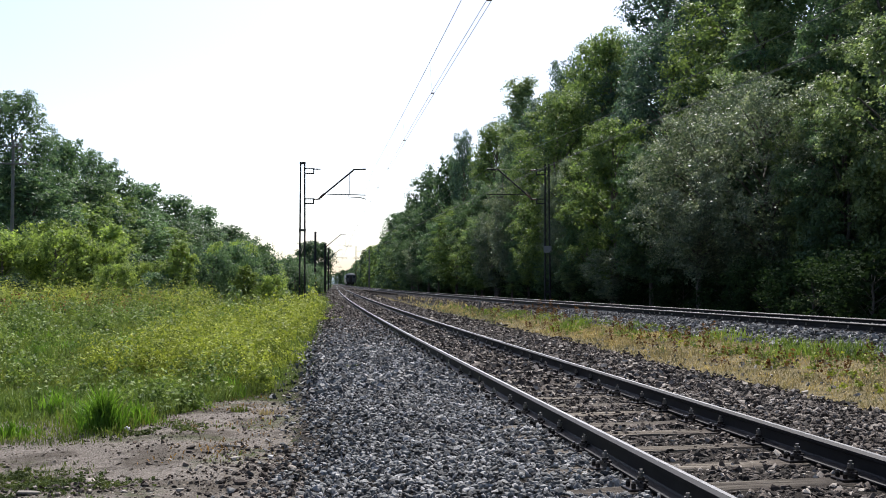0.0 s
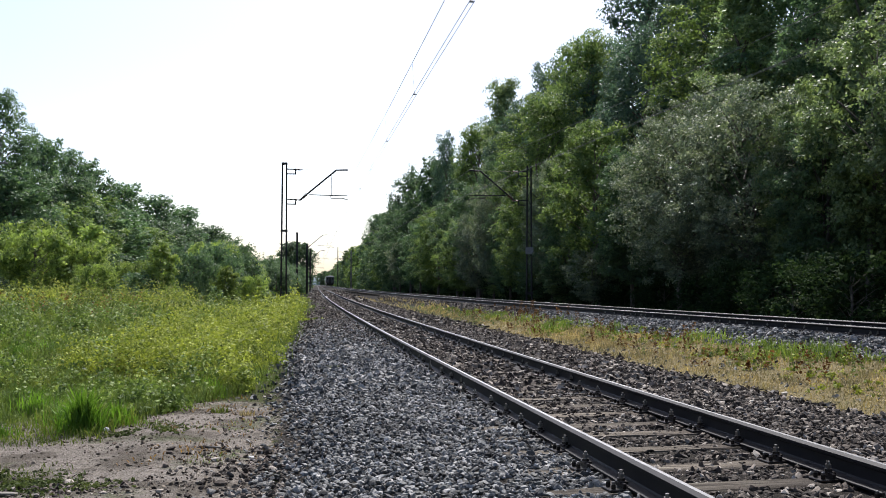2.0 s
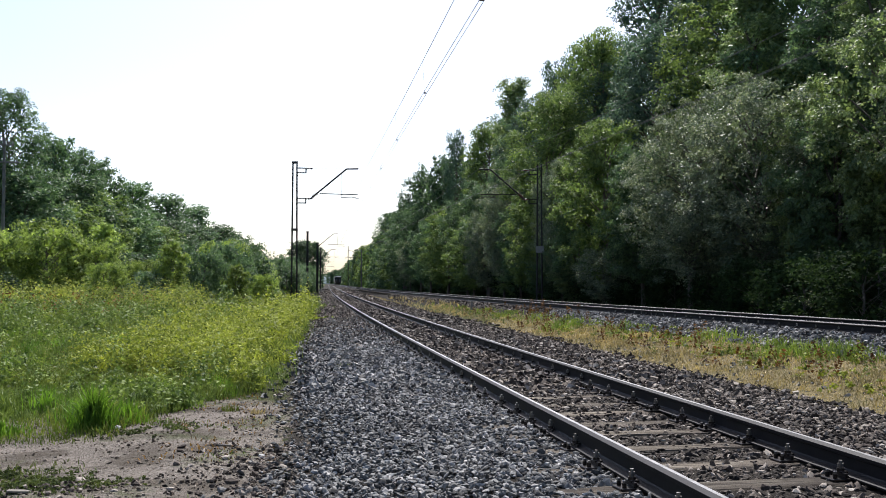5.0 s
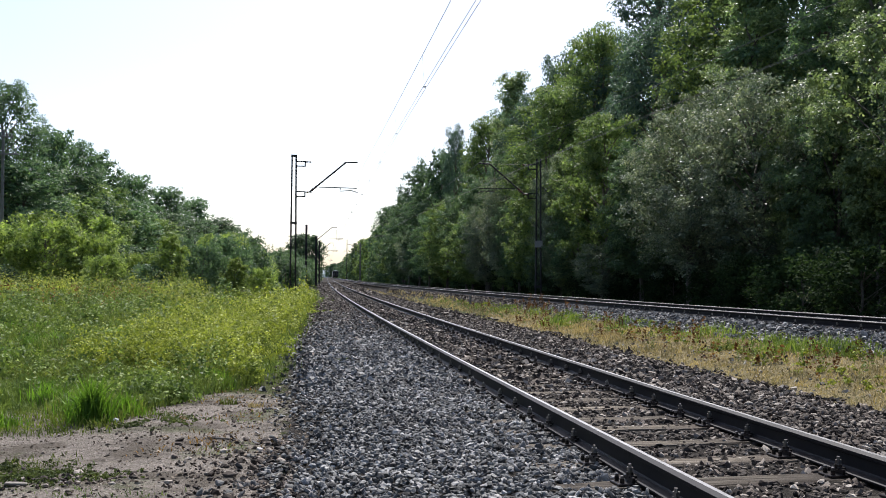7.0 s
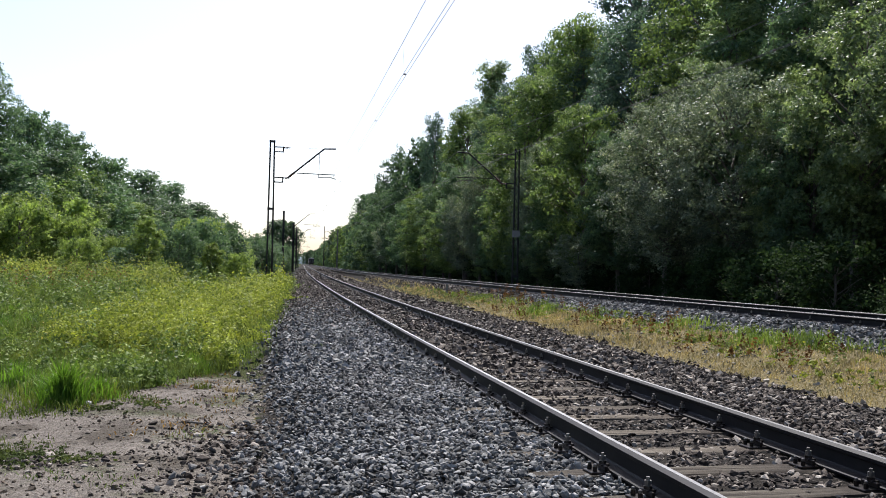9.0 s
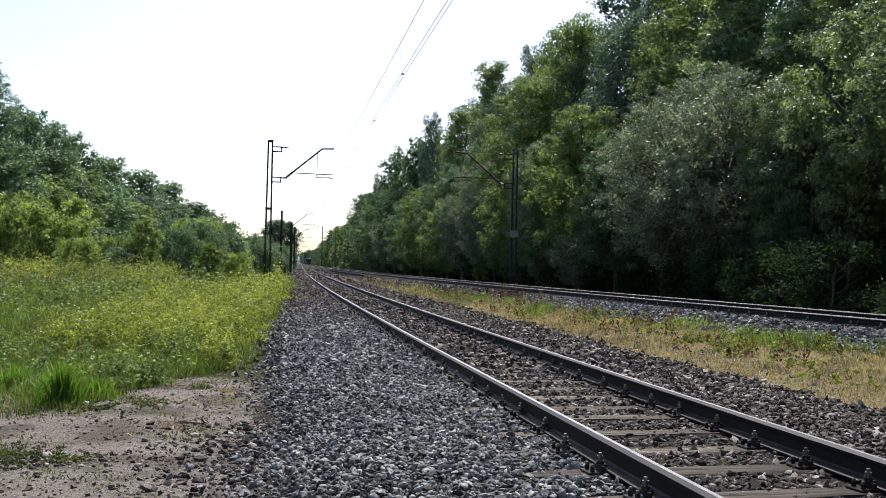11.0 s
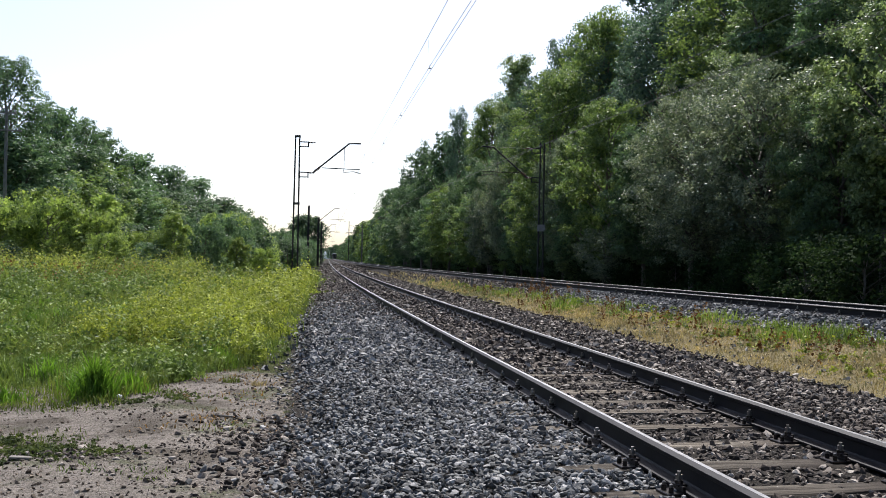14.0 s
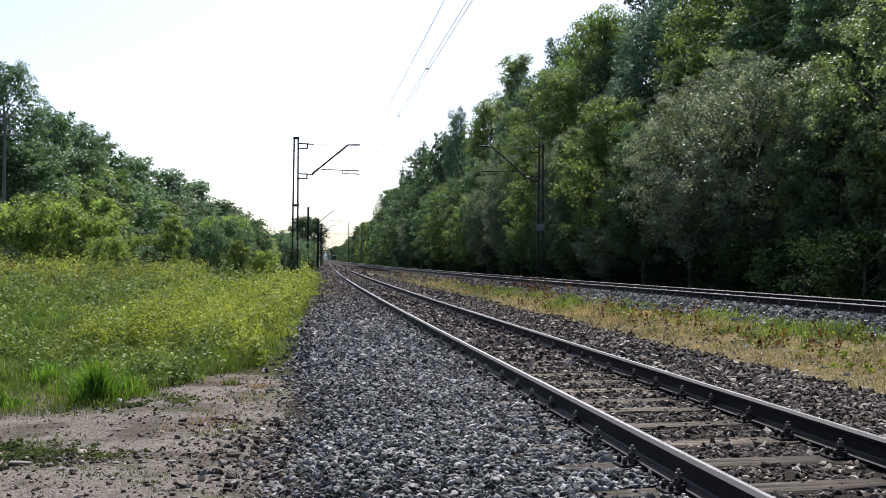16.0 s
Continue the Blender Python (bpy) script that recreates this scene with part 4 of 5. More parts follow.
def build_trees():
    rng, spare = random.Random(21), random.Random(77)
    G1, G2, G3 = "trees of the wood beyond the second track", "trees of the wood behind the meadow", "bushes at the meadow's edge"
    green = Kind("edge_tree", "leafy deciduous tree at the edge of the wood", "tree", M_LEAF, 1, 9.0, 2.8, 2.0, 24000, 0.095, 26, spread=0.42, wide_at=0.5)
    dark = Kind("edge_tree", "dark green deciduous tree with low hanging branches", "tree", M_LEAF_DARK, 2, 9.5, 2.8, 2.0, 24000, 0.095, 26, spread=0.42, wide_at=0.5)
    silver = Kind("poplar_tree", "silvery-leaved poplar with small glinting leaves", "tree", M_LEAF_SILVER, 3, 9.0, 3.0, 2.3, 44000, 0.072, 36, spread=0.46, airy=0.6, wide_at=0.52, fill=0.09)
    pale = Kind("edge_tree", "pale green broad-leaved tree with glossy hanging leaves", "tree", M_LEAF_PALE, 4, 9.5, 2.4, 2.6, 28000, 0.085, 30, spread=0.38, droop=0.5, wide_at=0.55, fill=0.12)
    fresh = Kind("edge_tree", "sunlit yellow-green young tree at the edge of the wood", "tree", M_LEAF_LIGHT, 6, 9.0, 2.6, 1.6, 24000, 0.09, 28, spread=0.40, airy=0.3, wide_at=0.48)
    tall_a = Kind("forest_tree", "tall deciduous forest tree with a dense crown", "tree", M_LEAF, 11, 19.0, 4.2, 3.0, 42000, 0.125, 48, spread=0.62)
    tall_b = Kind("forest_tree", "tall blue-green forest tree with an uneven crown", "tree", M_LEAF_BLUE, 12, 19.0, 4.2, 3.0, 40000, 0.125, 46, spread=0.62, airy=0.4)
    tall_c = Kind("forest_tree", "tall yellow-green tree with layered boughs", "tree", M_LEAF_LIGHT, 13, 17.0, 3.6, 2.5, 36000, 0.118, 42, spread=0.56)
    birch = Kind("birch_tree", "slender birch with a pale airy crown", "tree", M_LEAF_PALE, 14, 17.0, 2.4, 3.0, 30000, 0.112, 36, spread=0.5, shape=1.5, droop=0.6, airy=0.6)
    mid = [Kind("forest_tree", "leafy deciduous tree in the line of the wood", "tree", M_LEAF, 41, 12.5, 3.4, 0.6, 14000, 0.18, 44, spread=0.56, wide_at=0.44),
           Kind("forest_tree", "dark round-crowned deciduous tree of the wood", "tree", M_LEAF_DARK, 42, 12.5, 3.4, 0.6, 14000, 0.18, 44, spread=0.56, wide_at=0.44),
           Kind("forest_tree", "fresh green deciduous tree of the wood", "tree", M_LEAF_LIGHT, 43, 12.0, 3.2, 0.6, 13000, 0.18, 40, spread=0.54, wide_at=0.44)]
    far = [Kind("forest_tree", "deciduous tree in the distant line of the wood", "tree", M_LEAF, 21, 14.0, 4.4, 0.6, 5200, 0.40, 28, spread=0.75),
           Kind("forest_tree", "dark round-crowned tree of the distant wood", "tree", M_LEAF_DARK, 22, 14.0, 4.4, 0.6, 5200, 0.40, 28, spread=0.75),
           Kind("forest_tree", "fresh green tree of the distant wood", "tree", M_LEAF_LIGHT, 23, 13.0, 4.2, 0.6, 5000, 0.40, 26, spread=0.72)]
    bush = [Kind("bush", "bushy green shrub with dense leaves", "bush", M_BUSH, 31, 3.6, 2.1, 0.1, 9500, 0.105, 26, spread=0.36, droop=0.7, airy=1.0),
            Kind("bush", "dark green rounded shrub", "bush", M_LEAF_DARK, 32, 3.4, 2.0, 0.1, 7500, 0.11, 20, spread=0.42),
            Kind("bush", "tall upright young tree with fresh green leaves", "bush", M_BUSH, 33, 4.2, 1.3, 0.1, 7500, 0.10, 26, shape=1.5, spread=0.30, droop=0.8, airy=0.8)]
    under = [Kind("shrub", "shrub at the foot of the wood, its shade put into dark leaves", "bush", M_UNDER_SHADE, 51, 3.0, 2.2, 0.05, 5600, 0.10, 20, spread=0.5),
             Kind("shrub", "low shrub with the shade of the wood put into its dark leaves", "bush", M_UNDER_SHADE, 52, 2.4, 2.0, 0.05, 5000, 0.10, 18, spread=0.5)]

    def spin():
        return rng.uniform(0, 360)

    # --- undergrowth along the wood's foot: added dark shrubs, the shade in their colour
    y = 12.0
    while y < 150:
        x, yy = at_line(y, float(spacing(np.float64(y))) + 5.6 + rng.uniform(-0.4, 0.5) + 0.8 * smooth(y, 50, 100))
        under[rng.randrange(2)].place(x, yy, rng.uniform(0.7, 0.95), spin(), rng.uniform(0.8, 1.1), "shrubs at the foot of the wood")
        # low trees in paler leaf kinds, sunlit foliage put into lighter colour
        if y > 46:
            (fresh, pale, silver, green)[spare.randrange(4)].fit(x - 1.2, yy + 1.2, spare.uniform(2.6, 4.4), spare.uniform(1.2, 1.7), G1, spare.uniform(0, 360))
        if y > 52:
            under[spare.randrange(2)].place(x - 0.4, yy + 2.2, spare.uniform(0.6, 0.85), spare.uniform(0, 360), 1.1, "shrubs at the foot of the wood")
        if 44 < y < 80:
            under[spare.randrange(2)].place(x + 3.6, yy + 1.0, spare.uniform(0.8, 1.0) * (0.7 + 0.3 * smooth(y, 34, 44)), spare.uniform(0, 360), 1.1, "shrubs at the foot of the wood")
        y += rng.uniform(2.2, 3.2) * (1 + y / 90)
    # --- wood beyond the second track: the edge (x, y, height, crown radius)
    for kind, spots in (
            (pale, ((14.2, 33.0, 10.0, 2.3), (15.6, 29.5, 10.5, 2.6), (12.9, 36.5, 8.0, 1.5))),
            (silver, ((12.3, 39.0, 8.9, 3.0), (10.3, 42.0, 7.9, 2.7), (11.4, 43.5, 8.8, 2.6), (6.9, 56.5, 8.0, 1.7), (4.5, 68.0, 8.2, 1.8), (3.6, 72.0, 5.6, 1.6), (-2.6, 110.0, 5.6, 1.6))),
            (fresh, ((8.5, 51.0, 9.4, 2.4), (8.2, 56.0, 8.6, 2.0), (6.1, 62.0, 7.4, 1.9), (1.1, 88.0, 7.8, 2.4), (2.9, 79.0, 6.4, 1.9), (-6.0, 150.0, 7.5, 2.4))),
            (green, ((9.4, 47.0, 7.6, 2.2), (7.4, 53.5, 6.0, 1.8), (5.4, 65.5, 6.6, 1.8), (2.6, 83.0, 8.2, 2.3), (-0.4, 96.0, 7.0, 2.2), (-1.4, 103.0, 8.6, 2.4), (17.5, 25.5, 10.5, 2.8))),
            (dark, ((13.6, 35.2, 7.2, 2.0), (15.0, 37.5, 7.5, 2.2), (13.0, 40.5, 7.0, 2.2), (10.5, 46.5, 7.5, 2.3), (3.9, 75.0, 9.0, 2.4), (5.6, 71.0, 10.5, 2.3), (-3.4, 117.0, 8.0, 2.3), (18.5, 20.5, 10.0, 2.8), (20.5, 15.0, 10.0, 2.8)))):
        for x, y, h, r in spots:
            kind.fit(x, y, h, r, G1, spin())
    # the tall trees behind it
    for kind, spots in (
            (tall_c, ((10.2, 64.5, 17.2, 3.1), (6.9, 61.0, 12.6, 2.7), (15.0, 52.0, 17.0, 3.6), (4.6, 92.0, 15.6, 2.9))),
            (tall_b, ((13.6, 63.0, 21.0, 4.4), (8.9, 72.0, 17.0, 2.7), (16.2, 60.0, 21.0, 4.4), (12.4, 57.0, 15.5, 3.3), (7.2, 80.0, 15.6, 2.6), (2.0, 98.0, 15.8, 1.5), (21.5, 38.0, 20.0, 4.4))),
            (tall_a, ((17.6, 47.0, 19.0, 4.2), (18.6, 41.0, 18.0, 4.2), (18.5, 55.0, 21.0, 4.4), (12.0, 72.0, 18.5, 3.8), (6.5, 95.0, 16.8, 3.0), (20.5, 30.0, 19.0, 4.4), (24.0, 22.0, 19.0, 4.4), (25.0, 13.0, 19.0, 4.4))),
            (birch, ((6.6, 85.5, 18.2, 2.7), (8.9, 84.0, 17.0, 2.6), (14.6, 46.5, 15.0, 2.4), (16.6, 38.0, 14.0, 2.3))),
            (mid[0], ((0.4, 106.0, 14.3, 3.0), (3.2, 112.0, 15.0, 3.2), (-3.4, 128.0, 11.8, 2.4), (-9.6, 225.0, 14.2, 3.6), (4.5, 104.0, 13.5, 3.0), (-4.2, 141.0, 11.2, 3.0))),
            (mid[1], ((-1.6, 117.0, 13.8, 2.8), (1.0, 122.0, 13.0, 3.0), (-6.6, 163.0, 12.6, 3.2), (-1.0, 134.0, 12.0, 3.2), (-4.6, 180.0, 14.0, 3.4), (-7.7, 195.0, 13.8, 3.2))),
            (mid[2], ((-5.0, 150.0, 11.0, 2.6), (-7.2, 182.0, 11.5, 2.8), (-9.4, 205.0, 12.5, 2.8)))):
        for x, y, h, r in spots:
            kind.fit(x, y, h, r, G1, spin())
    # and deep inside, so that the wood is closed
    for k in range(11):
        y = 30.0 + 9.0 * k
        far[k % 2].fit(float(cx(y) + spacing(y)) + 19.5 + rng.uniform(-1, 1), y, 16.5 - 0.035 * y, 5.0, G1, spin())
    y = 150.0
    while y < 1250:
        o = float(spacing(np.float64(y))) + 7.6 + rng.uniform(-1, 1.4)
        x, yy = at_line(y, o)
        far[rng.randrange(3)].fit(x, yy, rng.uniform(10.5, 13.5), rng.uniform(3.2, 4.2), G1, spin())
        if y < 520:
            far[rng.randrange(3)].fit(x + 6 + rng.uniform(-1, 1), yy + 3, rng.uniform(12.5, 14.5), 4.2, G1, spin())
        y += rng.uniform(4.6, 6.4) * (1 + y / 220)
    # --- wood behind the meadow (x, y, height, crown radius)
    for kind, spots in (
            (tall_a, ((-32.0, 78.0, 15.8, 2.7), (-33.4, 97.5, 13.9, 2.6))),
            (mid[0], ((-33.4, 90.5, 14.0, 2.6), (-32.8, 112.5, 12.2, 3.0), (-33.0, 140.0, 11.8, 3.0), (-35.4, 186.0, 10.4, 3.2), (-29.6, 76.0, 9.5, 3.0), (-30.4, 104.0, 9.0, 3.0), (-31.0, 160.0, 8.0, 3.4))),
            (mid[1], ((-33.2, 103.0, 13.0, 2.6), (-32.3, 125.0, 11.9, 3.3), (-33.4, 161.0, 10.3, 3.6), (-30.0, 87.0, 10.2, 2.9), (-30.4, 117.0, 8.5, 3.0), (-31.0, 133.0, 8.6, 3.2), (-36.5, 76.0, 13.0, 3.2))),
            (mid[2], ((-28.4, 82.0, 7.5, 2.6), (-30.2, 95.0, 9.4, 2.6), (-29.0, 110.0, 7.2, 2.6))),
            (far[0], ((-38.4, 216.0, 8.0, 3.6), (-37.0, 236.0, 6.6, 4.2), (-41.0, 205.0, 9.2, 3.6), (-34.5, 262.0, 6.8, 4.6))),
            (far[1], ((-36.0, 200.0, 8.4, 3.4), (-40.5, 246.0, 6.9, 4.2), (-37.5, 175.0, 9.8, 3.4)))):
        for x, y, h, r in spots:
            kind.fit(x, y, h, 1.2 * r, G2, spin())
    round_tree = Kind("round_tree", "dark round-crowned tree standing alone beside the line", "tree", M_LEAF_DARK, 61, 10.6, 4.4, 0.8, 20000, 0.24, 60, spread=0.75, wide_at=0.46)
    round_tree.place(-28.3, 230.0, 1.0, 40, 1.0, G2)
    y = 76.0
    while y < 335:
        far[rng.randrange(2)].fit(-40.5 - 0.10 * (y - 76) + rng.uniform(-1.5, 1.5), y, (12.5 - 0.017 * (y - 76)) * rng.uniform(0.98, 1.12), 4.6, G2, spin())
        y += rng.uniform(6.0, 7.5) * (1 + y / 300)
    # --- bushes in front of it (x, y, kind, height, radius)
    for bx, by, i, h, r in ((-23.6, 56, 0, 4.0, 2.3), (-20.8, 56, 0, 4.3, 2.2), (-18.4, 57, 0, 3.7, 1.7), (-25.6, 59, 0, 4.6, 2.4), (-22.2, 60, 0, 4.7, 2.3), (-19.4, 61, 2, 4.4, 1.6), (-16.9, 58, 0, 2.8, 1.4), (-27.4, 62, 0, 4.6, 2.4),
                            (-22.4, 53, 1, 2.2, 1.5), (-24.3, 53, 1, 2.0, 1.3), (-13.6, 54, 2, 3.5, 1.05), (-14.5, 53, 1, 2.2, 1.15), (-15.6, 56, 0, 2.6, 1.3), (-16.8, 53, 0, 2.3, 1.2), (-12.8, 58, 1, 3.3, 1.3), (-12.5, 63, 1, 4.2, 1.6), (-11.4, 60, 2, 2.4, 0.9),
                            (-14.6, 64, 0, 3.4, 1.6), (-10.2, 62, 0, 2.2, 0.9), (-12.2, 70, 1, 3.4, 1.7), (-14.5, 72, 0, 4.2, 2.2), (-17.5, 75, 1, 5.2, 2.4), (-13.2, 80, 2, 3.6, 1.3), (-16.0, 88, 0, 4.6, 2.4), (-19.0, 92, 1, 5.4, 2.6),
                            (-13.6, 96, 0, 3.0, 1.7), (-15.8, 104, 1, 3.8, 2.1), (-17.0, 118, 0, 4.4, 2.4), (-16.3, 112, 1, 3.4, 1.7), (-19.4, 128, 0, 4.1, 2.2), (-19.0, 140, 1, 4.2, 2.2), (-22.0, 150, 0, 5.0, 2.6), (-18.4, 148, 0, 3.6, 1.9),
                            (-21.0, 160, 1, 4.2, 2.2), (-24.5, 175, 0, 5.0, 2.8), (-24.0, 190, 1, 4.8, 2.6), (-21.4, 172, 0, 4.0, 2.0), (-26.0, 205, 1, 5.0, 2.8), (-27.5, 66, 0, 5.0, 2.8), (-29.0, 72, 1, 5.2, 2.9), (-24.0, 66, 1, 5.0, 2.4), (-20.5, 68, 1, 4.2, 2.3)):
        bush[1 if by > 85 else i].fit(bx, by, h * spare.uniform(0.8, 1.1), r, G3, spin())
    for k in range(6):
        far[k % 2].fit(-129 + 3.6 * k + rng.uniform(-1, 1), 1290 + rng.uniform(-25, 25), (15, 17, 18, 16, 13, 11)[k], 5.0, G2, spin())
    # the wood goes on past the meadow and behind the camera
    for k in range(9):
        far[k % 3].fit(-34 + rng.uniform(-3, 3), -40 + k * 11.0, 15.0, 4.6, G2, spin())
        far[(k + 1) % 3].fit(float(cx(-40 + k * 5.8)) + 18 + rng.uniform(-2, 2), -40 + k * 5.8, 15.5, 4.6, G1, spin())


# ================= overhead line =================
def mast(x, y, toward, lattice=False, cantilever=True, height=7.66, label="", solid=False, mat=None):
    """A catenary mast: two legs with battens, brackets, insulators and a raking arm. toward: 1 when the track lies to +x."""
    turn, mat = heading(y), mat or M_MAST
    m = pose(x, y, float(ground_z(x, y)) - 0.05, 0, 0, turn if toward > 0 else 180 + turn)
    t = thing("catenary_mast", label or "dark steel catenary mast with a raking cantilever arm", "mast", "catenary masts", m=m)
    g0 = Geo().box((0, 0, 0.12), (0.7, 0.7, 0.34), 0, cut=0.03)
    part("footing", g0.mesh("footing", [M_POLE]), t, "concrete footing")
    for sg in (-1, 1):
        b, a = (sg * 0.07, sg * 0.06) if solid else (sg * 0.14, sg * 0.10)
        g = Geo().tube([(b, 0, 0.2), (a, 0, height)], [0.075, 0.065] if solid else [0.05, 0.042] if lattice else [0.045, 0.04], 4)
        part("leg", g.mesh("leg", [mat]), t)
    zs = [height - 0.04, 4.2] if not lattice else [height - 0.04 - 0.42 * k for k in range(17)]
    for k, z in enumerate(zs):
        w = 0.16 - 0.06 * z / height
        if lattice and k + 1 < len(zs):
            sg = 1 if k % 2 else -1
            g = Geo().tube([(-sg * w, 0, z), (sg * w, 0, zs[k + 1])], 0.017, 5)
        else:
            g = Geo().box((0, 0, z), (2 * w + 0.10, 0.09, 0.12), 0, cut=0.01)
        part("batten", g.mesh("batten", [mat]), t)
    if not cantilever:
        return t
    for z, name in ((7.34, "upper_bracket"), (5.80, "lower_bracket")):
        if z > height or solid:
            continue
        g = Geo()
        g.tube([(0.10, 0, z), (0.56, 0, z)], 0.032, 6).tube([(0.10, 0, z - 0.24), (0.56, 0, z - 0.24)], 0.032, 6).tube([(0.56, 0, z + 0.03), (0.56, 0, z - 0.27)], 0.032, 6)
        bracket = part(name, g.mesh(name, [mat]), t)
        ins = Geo()
        for j in range(4):
            ins.tube([(0.60 + 0.07 * j, 0, z - 0.02), (0.64 + 0.07 * j, 0, z - 0.02)], 0.045, 8)
        ins.tube([(0.56, 0, z - 0.02), (0.92, 0, z - 0.02)], 0.02, 6)
        part("insulator", ins.mesh("insulator", [M_CERAMIC]), bracket, "brown ceramic insulator")
    root = 0.05 if solid else 0.80
    arm = part("cantilever_arm", Geo().tube([(root, 0, 5.79), (root + 1.82, 0, 7.33), (root + 2.42, 0, 7.35)], 0.042, 8).mesh("cantilever_arm", [mat]), t)
    ring = Geo()
    for j in range(4):
        a = Vector((root, 0, 5.79)) + Vector((1.82, 0, 1.54)).normalized() * (0.14 + 0.08 * j)
        ring.tube([a, a + Vector((0.03, 0, 0.026))], 0.075, 8)
    part("insulator", ring.mesh("insulator", [M_CERAMIC]), arm, "brown ceramic insulator")
    if height > 7:
        part("stay_wire", Geo().tube([(0.92, 0, 7.32), (2.62, 0, 7.34)], 0.006, 4).mesh("stay_wire", [M_WIRE]), t)
    part("registration_tube", Geo().tube([(1.25, 0, 6.05), (3.2, 0, 6.02)], 0.026, 6).mesh("registration_tube", [mat]), t)
    part("steady_arm", Geo().tube([(2.35, 0, 6.0), (2.35, 0, 5.86), (2.9, 0, 5.9), (3.25, 0, 5.80)], 0.024, 6).mesh("steady_arm", [M_WIRE]), t)
    part("drop_tube", Geo().tube([(2.38, 0, 7.13), (2.38, 0, 6.0)], 0.012, 4).mesh("drop_tube", [M_WIRE]), t)
    return t


def wires(supports, off, lift, label):
    """Contact wires and the messenger above one track, with droppers, from support to support."""
    w = thing("overhead_wire", label, "overhead wire", "overhead wires")
    mess, con = [], [[], []]
    for a, b in zip(supports, supports[1:]):
        n = max(8, int((b - a) / 4))
        for k in range(n + (b == supports[-1])):
            u = k / n
            y = a + (b - a) * u
            x = float(cx(np.float64(y))) + float(off(np.float64(y))) - 0.28 * max(0.0, 1 - y / 53.0)
            zm = 7.10 + lift - 1.0 * 4 * u * (1 - u) * 0.55 * (b - a) / 65
            mess.append((x, y, zm))
            for j in (0, 1):
                con[j].append((x + 0.02 + 0.04 * j * 2, y, 5.80 + lift))
            if 0 < k < n and k % 2 == 1 and y < 130:
                drop = part("dropper", Geo().tube([(x, y, zm), (x + 0.05, y, 5.82 + lift)], 0.0025, 4).mesh("dropper", [M_WIRE]), w)
                part("clamp", Geo().box((x + 0.06, y, 5.81 + lift), (0.07, 0.035, 0.035), 0, cut=0.006).mesh("clamp", [M_WIRE]), drop)
    part("messenger_wire", Geo().tube(mess, 0.007, 5).mesh("messenger_wire", [M_WIRE]), w)
    for c in con:
        part("contact_wire", Geo().tube(c, 0.006, 5).mesh("contact_wire", [M_WIRE]), w)


def build_overhead():
    mast(-7.15, 53.0, 1)
    mast(-14.1, 125.0, 1, height=6.2, solid=True)
    mast(-15.3, 125.0, 1, cantilever=False, height=7.7, solid=True, label="plain dark mast beside the line")
    mast(-20.2, 184.0, 1, solid=True)
    mast(-31.3, 290.0, 1, solid=True)
    mast(5.5, 55.0, -1, lattice=True, label="dark lattice catenary mast with a pale plate")
    # these two stand in paler grey, the haze of distance put into their colour
    mast(-3.5, 120.0, -1, lattice=True, label="lattice catenary mast before the wood, grey with the haze in its colour", mat=M_POLE)
    mast(-14.5, 205.0, -1, solid=True, mat=M_POLE, label="catenary mast before the wood, grey with the haze in its colour")
    mast(-29.2, 350.0, -1, cantilever=False, height=13.5, solid=True, label="tall slender mast beside the line")
    mast(-35.6, 430.0, -1, solid=True)
    pl = Geo().box((5.5, 54.85, 3.1), (0.42, 0.03, 0.36), 0, cut=0.01)
    thing("sign_plate", "small pale grey plate fixed to the lattice mast", "sign", me=pl.mesh("sign_plate", [M_PLATE]))
    wires([-12, 53, 125, 184, 290, 420], lambda y: 0 * y, 0.0, "overhead contact line above the near track")
    wires([-14, 55, 120, 205, 300, 430], spacing, RAISE, "overhead contact line above the second track")
    # wooden service pole at the far side of the meadow
    t = thing("utility_pole", "grey wooden utility pole with two crossarms", "pole", m=pose(-24.8, 60.0, 0, 0, 0, 12))
    part("pole", Geo().tube([(0, 0, -0.3), (0, 0, 9.6)], [0.12, 0.08], 10).mesh("pole", [M_POLE]), t)
    for z, w in ((8.2, 1.7), (9.2, 1.1)):
        arm = part("crossarm", Geo().box((0, -0.12, z), (w, 0.09, 0.10), 0, cut=0.01).mesh("crossarm", [M_POLE]), t)
        for k in (-0.42, 0.42):
            part("insulator", Geo().tube([(k * w, -0.12, z + 0.05), (k * w, -0.12, z + 0.2)], [0.03, 0.045], 8).mesh("insulator", [M_PLATE]), arm, "pale ceramic insulator")


# ================= the train =================
M_TRAIN = mottled("train_paint", (0.028, 0.026, 0.030), (0.05, 0.046, 0.05), 1.0, 0.45, 0.0, 0.1, 0.002)
M_ROOF = mottled("train_roof", (0.30, 0.30, 0.31), (0.42, 0.42, 0.43), 0.8, 0.5, 0.3, 0.1, 0.003)
M_PANE = mottled("train_glass", (0.015, 0.018, 0.022), (0.03, 0.034, 0.04), 1.0, 0.08, 0.0, 0.0, 0.0)


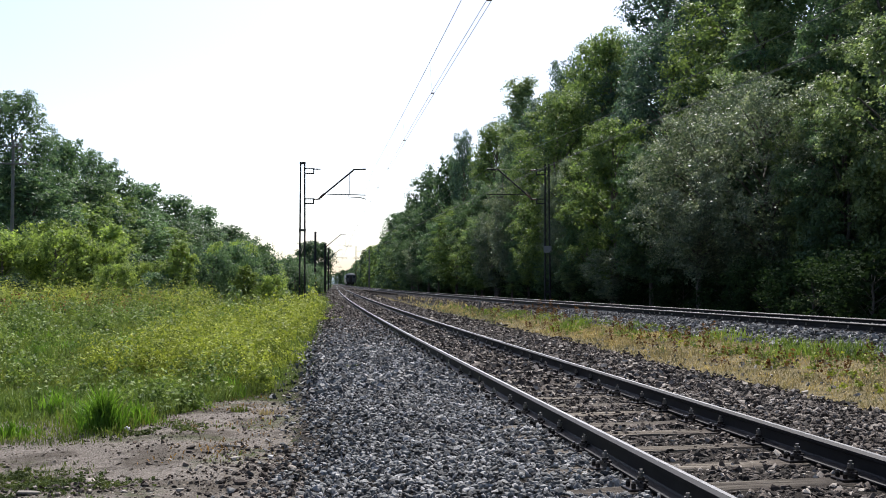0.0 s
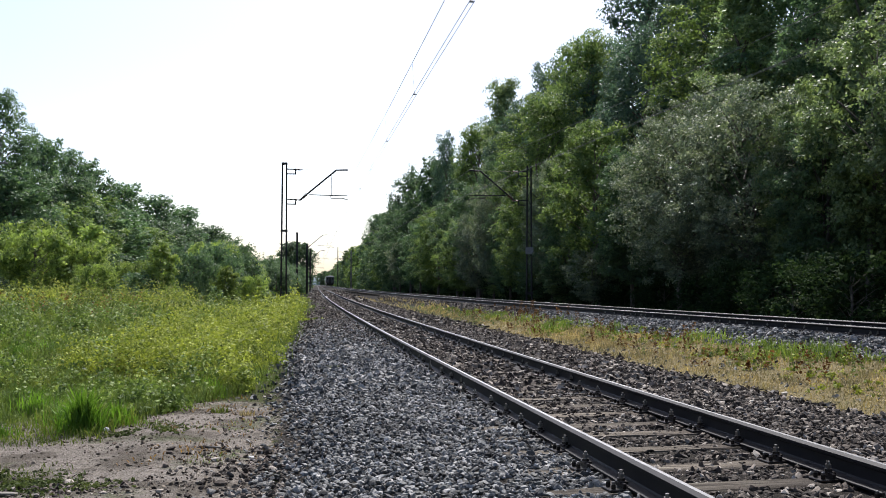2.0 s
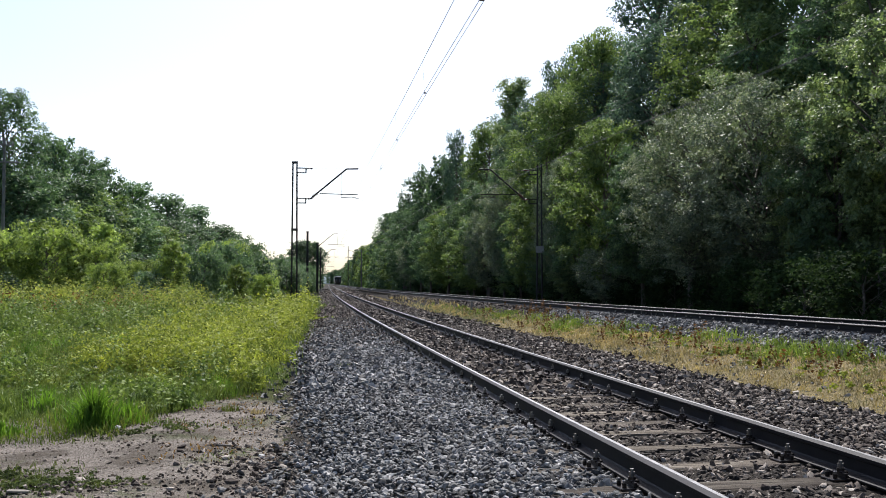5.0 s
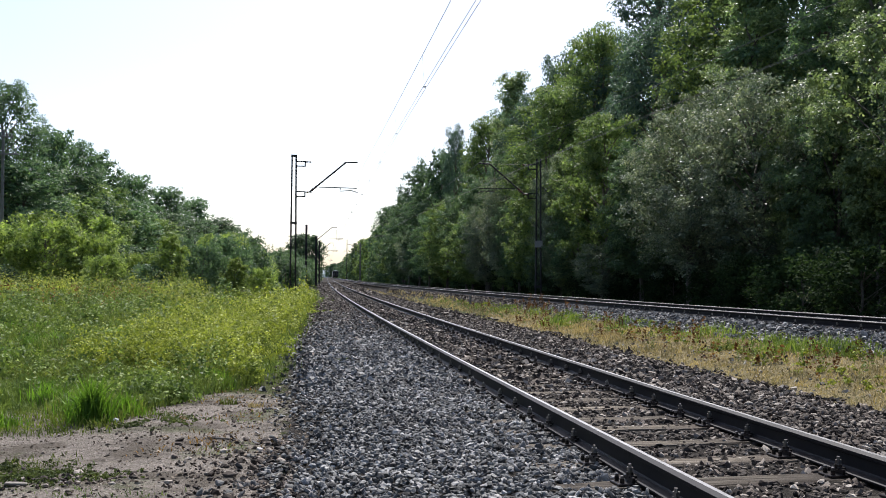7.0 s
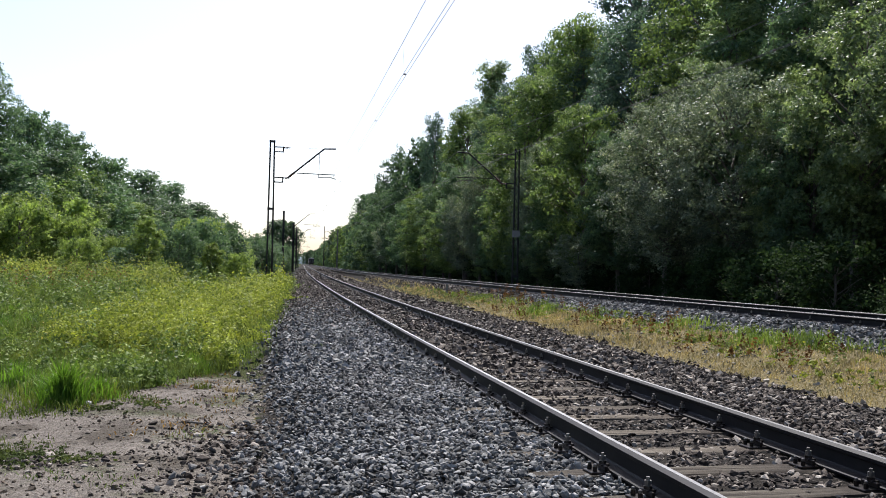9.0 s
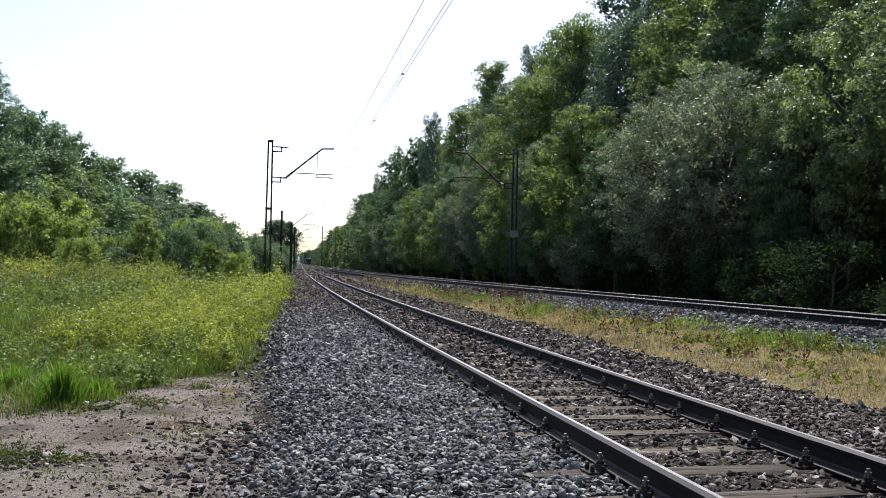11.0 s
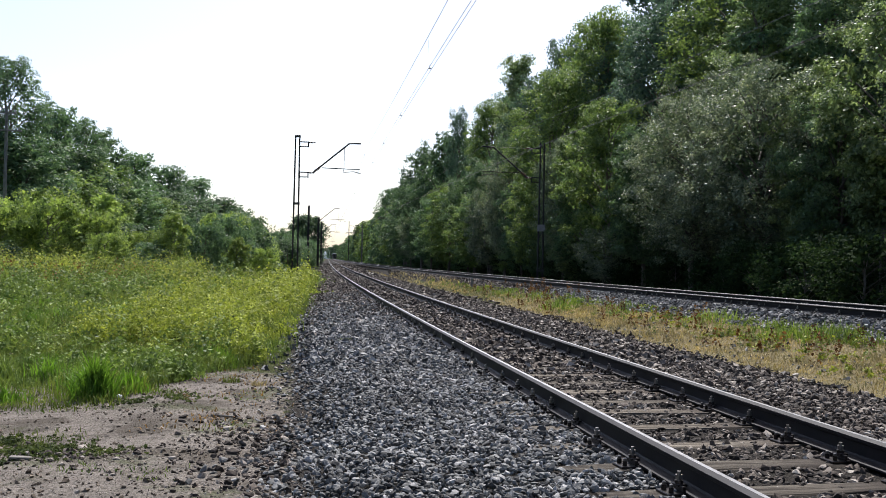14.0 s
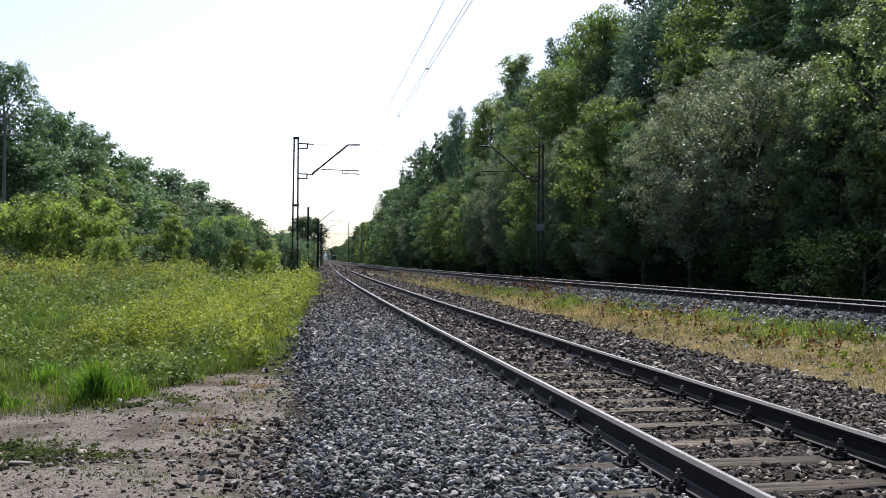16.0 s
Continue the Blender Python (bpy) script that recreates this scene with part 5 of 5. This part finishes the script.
def build_train():
    t = thing("train", "dark passenger train seen from behind, driving away", "train")
    for k in range(3):
        y0 = k * 25.0
        body = Geo().box((0, y0 + 12.2, 2.28), (2.86, 24.4, 2.5), 0, cut=0.12)
        b = part("carriage", body.mesh("carriage", [M_TRAIN]), t)
        arc = [(1.40 * math.cos(a), 3.45 + 0.42 * math.sin(a)) for a in np.linspace(0, math.pi, 11)]
        v = [(x, yy, z) for yy in (y0 + 0.05, y0 + 24.35) for x, z in arc]
        f = [(i, i + 1, i + 12, i + 11) for i in range(10)] + [tuple(range(10, -1, -1)), tuple(range(11, 22))]
        part("roof", Geo().add(v, f).mesh("roof", [M_ROOF], False), b, "pale grey metal roof")
        part("underframe", Geo().box((0, y0 + 12.2, 0.92), (2.3, 23.6, 0.4), 0, cut=0.03).mesh("underframe", [M_IRON]), b)
        for yb in (3.4, 21.0):
            g = Geo().box((0, y0 + yb, 0.62), (2.2, 3.2, 0.4), 0, cut=0.04)
            for dy in (-1.25, 1.25):
                for sx in (-1, 1):
                    g.tube([(sx * 0.68, y0 + yb + dy, 0.46), (sx * 0.82, y0 + yb + dy, 0.46)], 0.46, 16)
            part("bogie", g.mesh("bogie", [M_IRON]), b)
        for j in range(9):
            for sx in (-1, 1):
                part("window", Geo().box((sx * 1.43, y0 + 3.0 + 2.3 * j, 2.65), (0.03, 1.3, 0.85), 0, cut=0.01).mesh("window", [M_PANE]), b, "dark window pane")
    end = Geo().box((0, -0.02, 2.1), (0.85, 0.06, 2.0), 0, cut=0.02)
    part("end_door", end.mesh("end_door", [M_IRON]), t)
    for sx in (-1, 1):
        part("end_window", Geo().box((sx * 0.92, -0.015, 2.75), (0.62, 0.05, 0.7), 0, cut=0.02).mesh("end_window", [M_PANE]), t)
        g = Geo().tube([(sx * 0.87, 0.0, 1.05), (sx * 0.87, -0.5, 1.05)], 0.09, 10).tube([(sx * 0.87, -0.5, 1.05), (sx * 0.87, -0.56, 1.05)], 0.23, 14)
        part("buffer", g.mesh("buffer", [M_IRON]), t)
        part("tail_lamp", Geo().tube([(sx * 1.1, 0.0, 1.45), (sx * 1.1, -0.05, 1.45)], 0.10, 10).mesh("tail_lamp", [M_CERAMIC]), t, "red tail lamp")
    return t


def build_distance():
    """Low wooded ridge far along the line, haze put into its pale bluish colour."""
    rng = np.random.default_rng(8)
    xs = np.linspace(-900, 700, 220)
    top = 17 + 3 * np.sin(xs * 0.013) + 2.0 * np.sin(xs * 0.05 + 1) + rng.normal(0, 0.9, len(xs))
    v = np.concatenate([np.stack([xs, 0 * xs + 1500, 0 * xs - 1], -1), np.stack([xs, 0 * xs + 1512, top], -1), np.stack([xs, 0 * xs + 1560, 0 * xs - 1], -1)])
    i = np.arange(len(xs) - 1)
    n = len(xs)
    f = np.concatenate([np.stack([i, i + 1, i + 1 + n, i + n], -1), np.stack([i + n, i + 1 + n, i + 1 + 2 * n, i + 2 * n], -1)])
    m = mottled("far_woods_haze", (0.20, 0.26, 0.27), (0.27, 0.33, 0.34), 0.05, 0.95, 0.0, 0.5, 2.0, 0.3)
    thing("backdrop", "wooded ridge on the horizon, coloured pale for the haze", "backdrop", kind="structure", me=mesh_np("backdrop", v, f, [m], flat=False))


def build_small_things():
    x, y = 1.56, 45.0
    z = float(ground_z(x, y))
    thing("marker_post", "short weathered wooden marker post in the verge", "post", m=pose(x, y, z - 0.1, 0, 3, 20),
          me=Geo().box((0, 0, 0.3), (0.07, 0.07, 0.6), 0, cut=0.012).mesh("marker_post", [M_POLE]))
    rng = random.Random(4)
    for k, (x, y, w, d, turn) in enumerate(((-2.90, 7.35, 0.15, 0.07, 12), (-1.62, 7.6, 0.07, 0.025, 70), (-1.9, 9.35, 0.20, 0.02, -4))):
        g = Geo().box((0, 0, 0.012), (w, d, 0.018), 0, cut=0.004)
        thing("wood_chip", "grey splinter of wood lying on the dirt", "wood chip", "wood chips", m=pose(x, y, float(ground_z(x, y)), rng.uniform(-4, 4), 3, turn), me=g.mesh("wood_chip", [M_STRAWWOOD]))
    g, r2 = Geo(), random.Random(9)
    v = [Vector(p).normalized() * 0.036 * r2.uniform(0.6, 1.15) for p in ICO.tolist()]
    g.add([(p.x, p.y * 0.7, p.z * 0.8 + 0.025) for p in v], [tuple(int(i) for i in f) for f in ICO_F])
    thing("paper_scrap", "crumpled scrap of white paper beside the grass tussock", "litter", m=pose(-3.03, 10.05, float(ground_z(-3.03, 10.05)) + 0.004, 0, 0, 30), me=g.mesh("paper_scrap", [M_PAPER]))


M_PAPER = mottled("paper", (0.40, 0.41, 0.40), (0.56, 0.57, 0.56), 9.0, 0.8, 0.0, 0.2, 0.002)
M_STRAWWOOD = mottled("pale_wood", (0.11, 0.097, 0.08), (0.19, 0.17, 0.14), 8.0, 0.8, 0.0, 0.4, 0.004)

build_ground()
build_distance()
build_trees()
build_overhead()
train = build_train()
build_small_things()
build_field()
build_ballast()
build_tracks()


# ================= what moves =================
def motions():
    rows = []
    for k in range(17):
        t = float(k)
        y = 318.0 + 28.0 * t
        x = float(cx(np.float64(y)) + spacing(np.float64(y)))
        rows.append((t, pose(x, y, RAISE + 0.17, 0, 0, heading(y))))
    walk(train, rows)


motions()
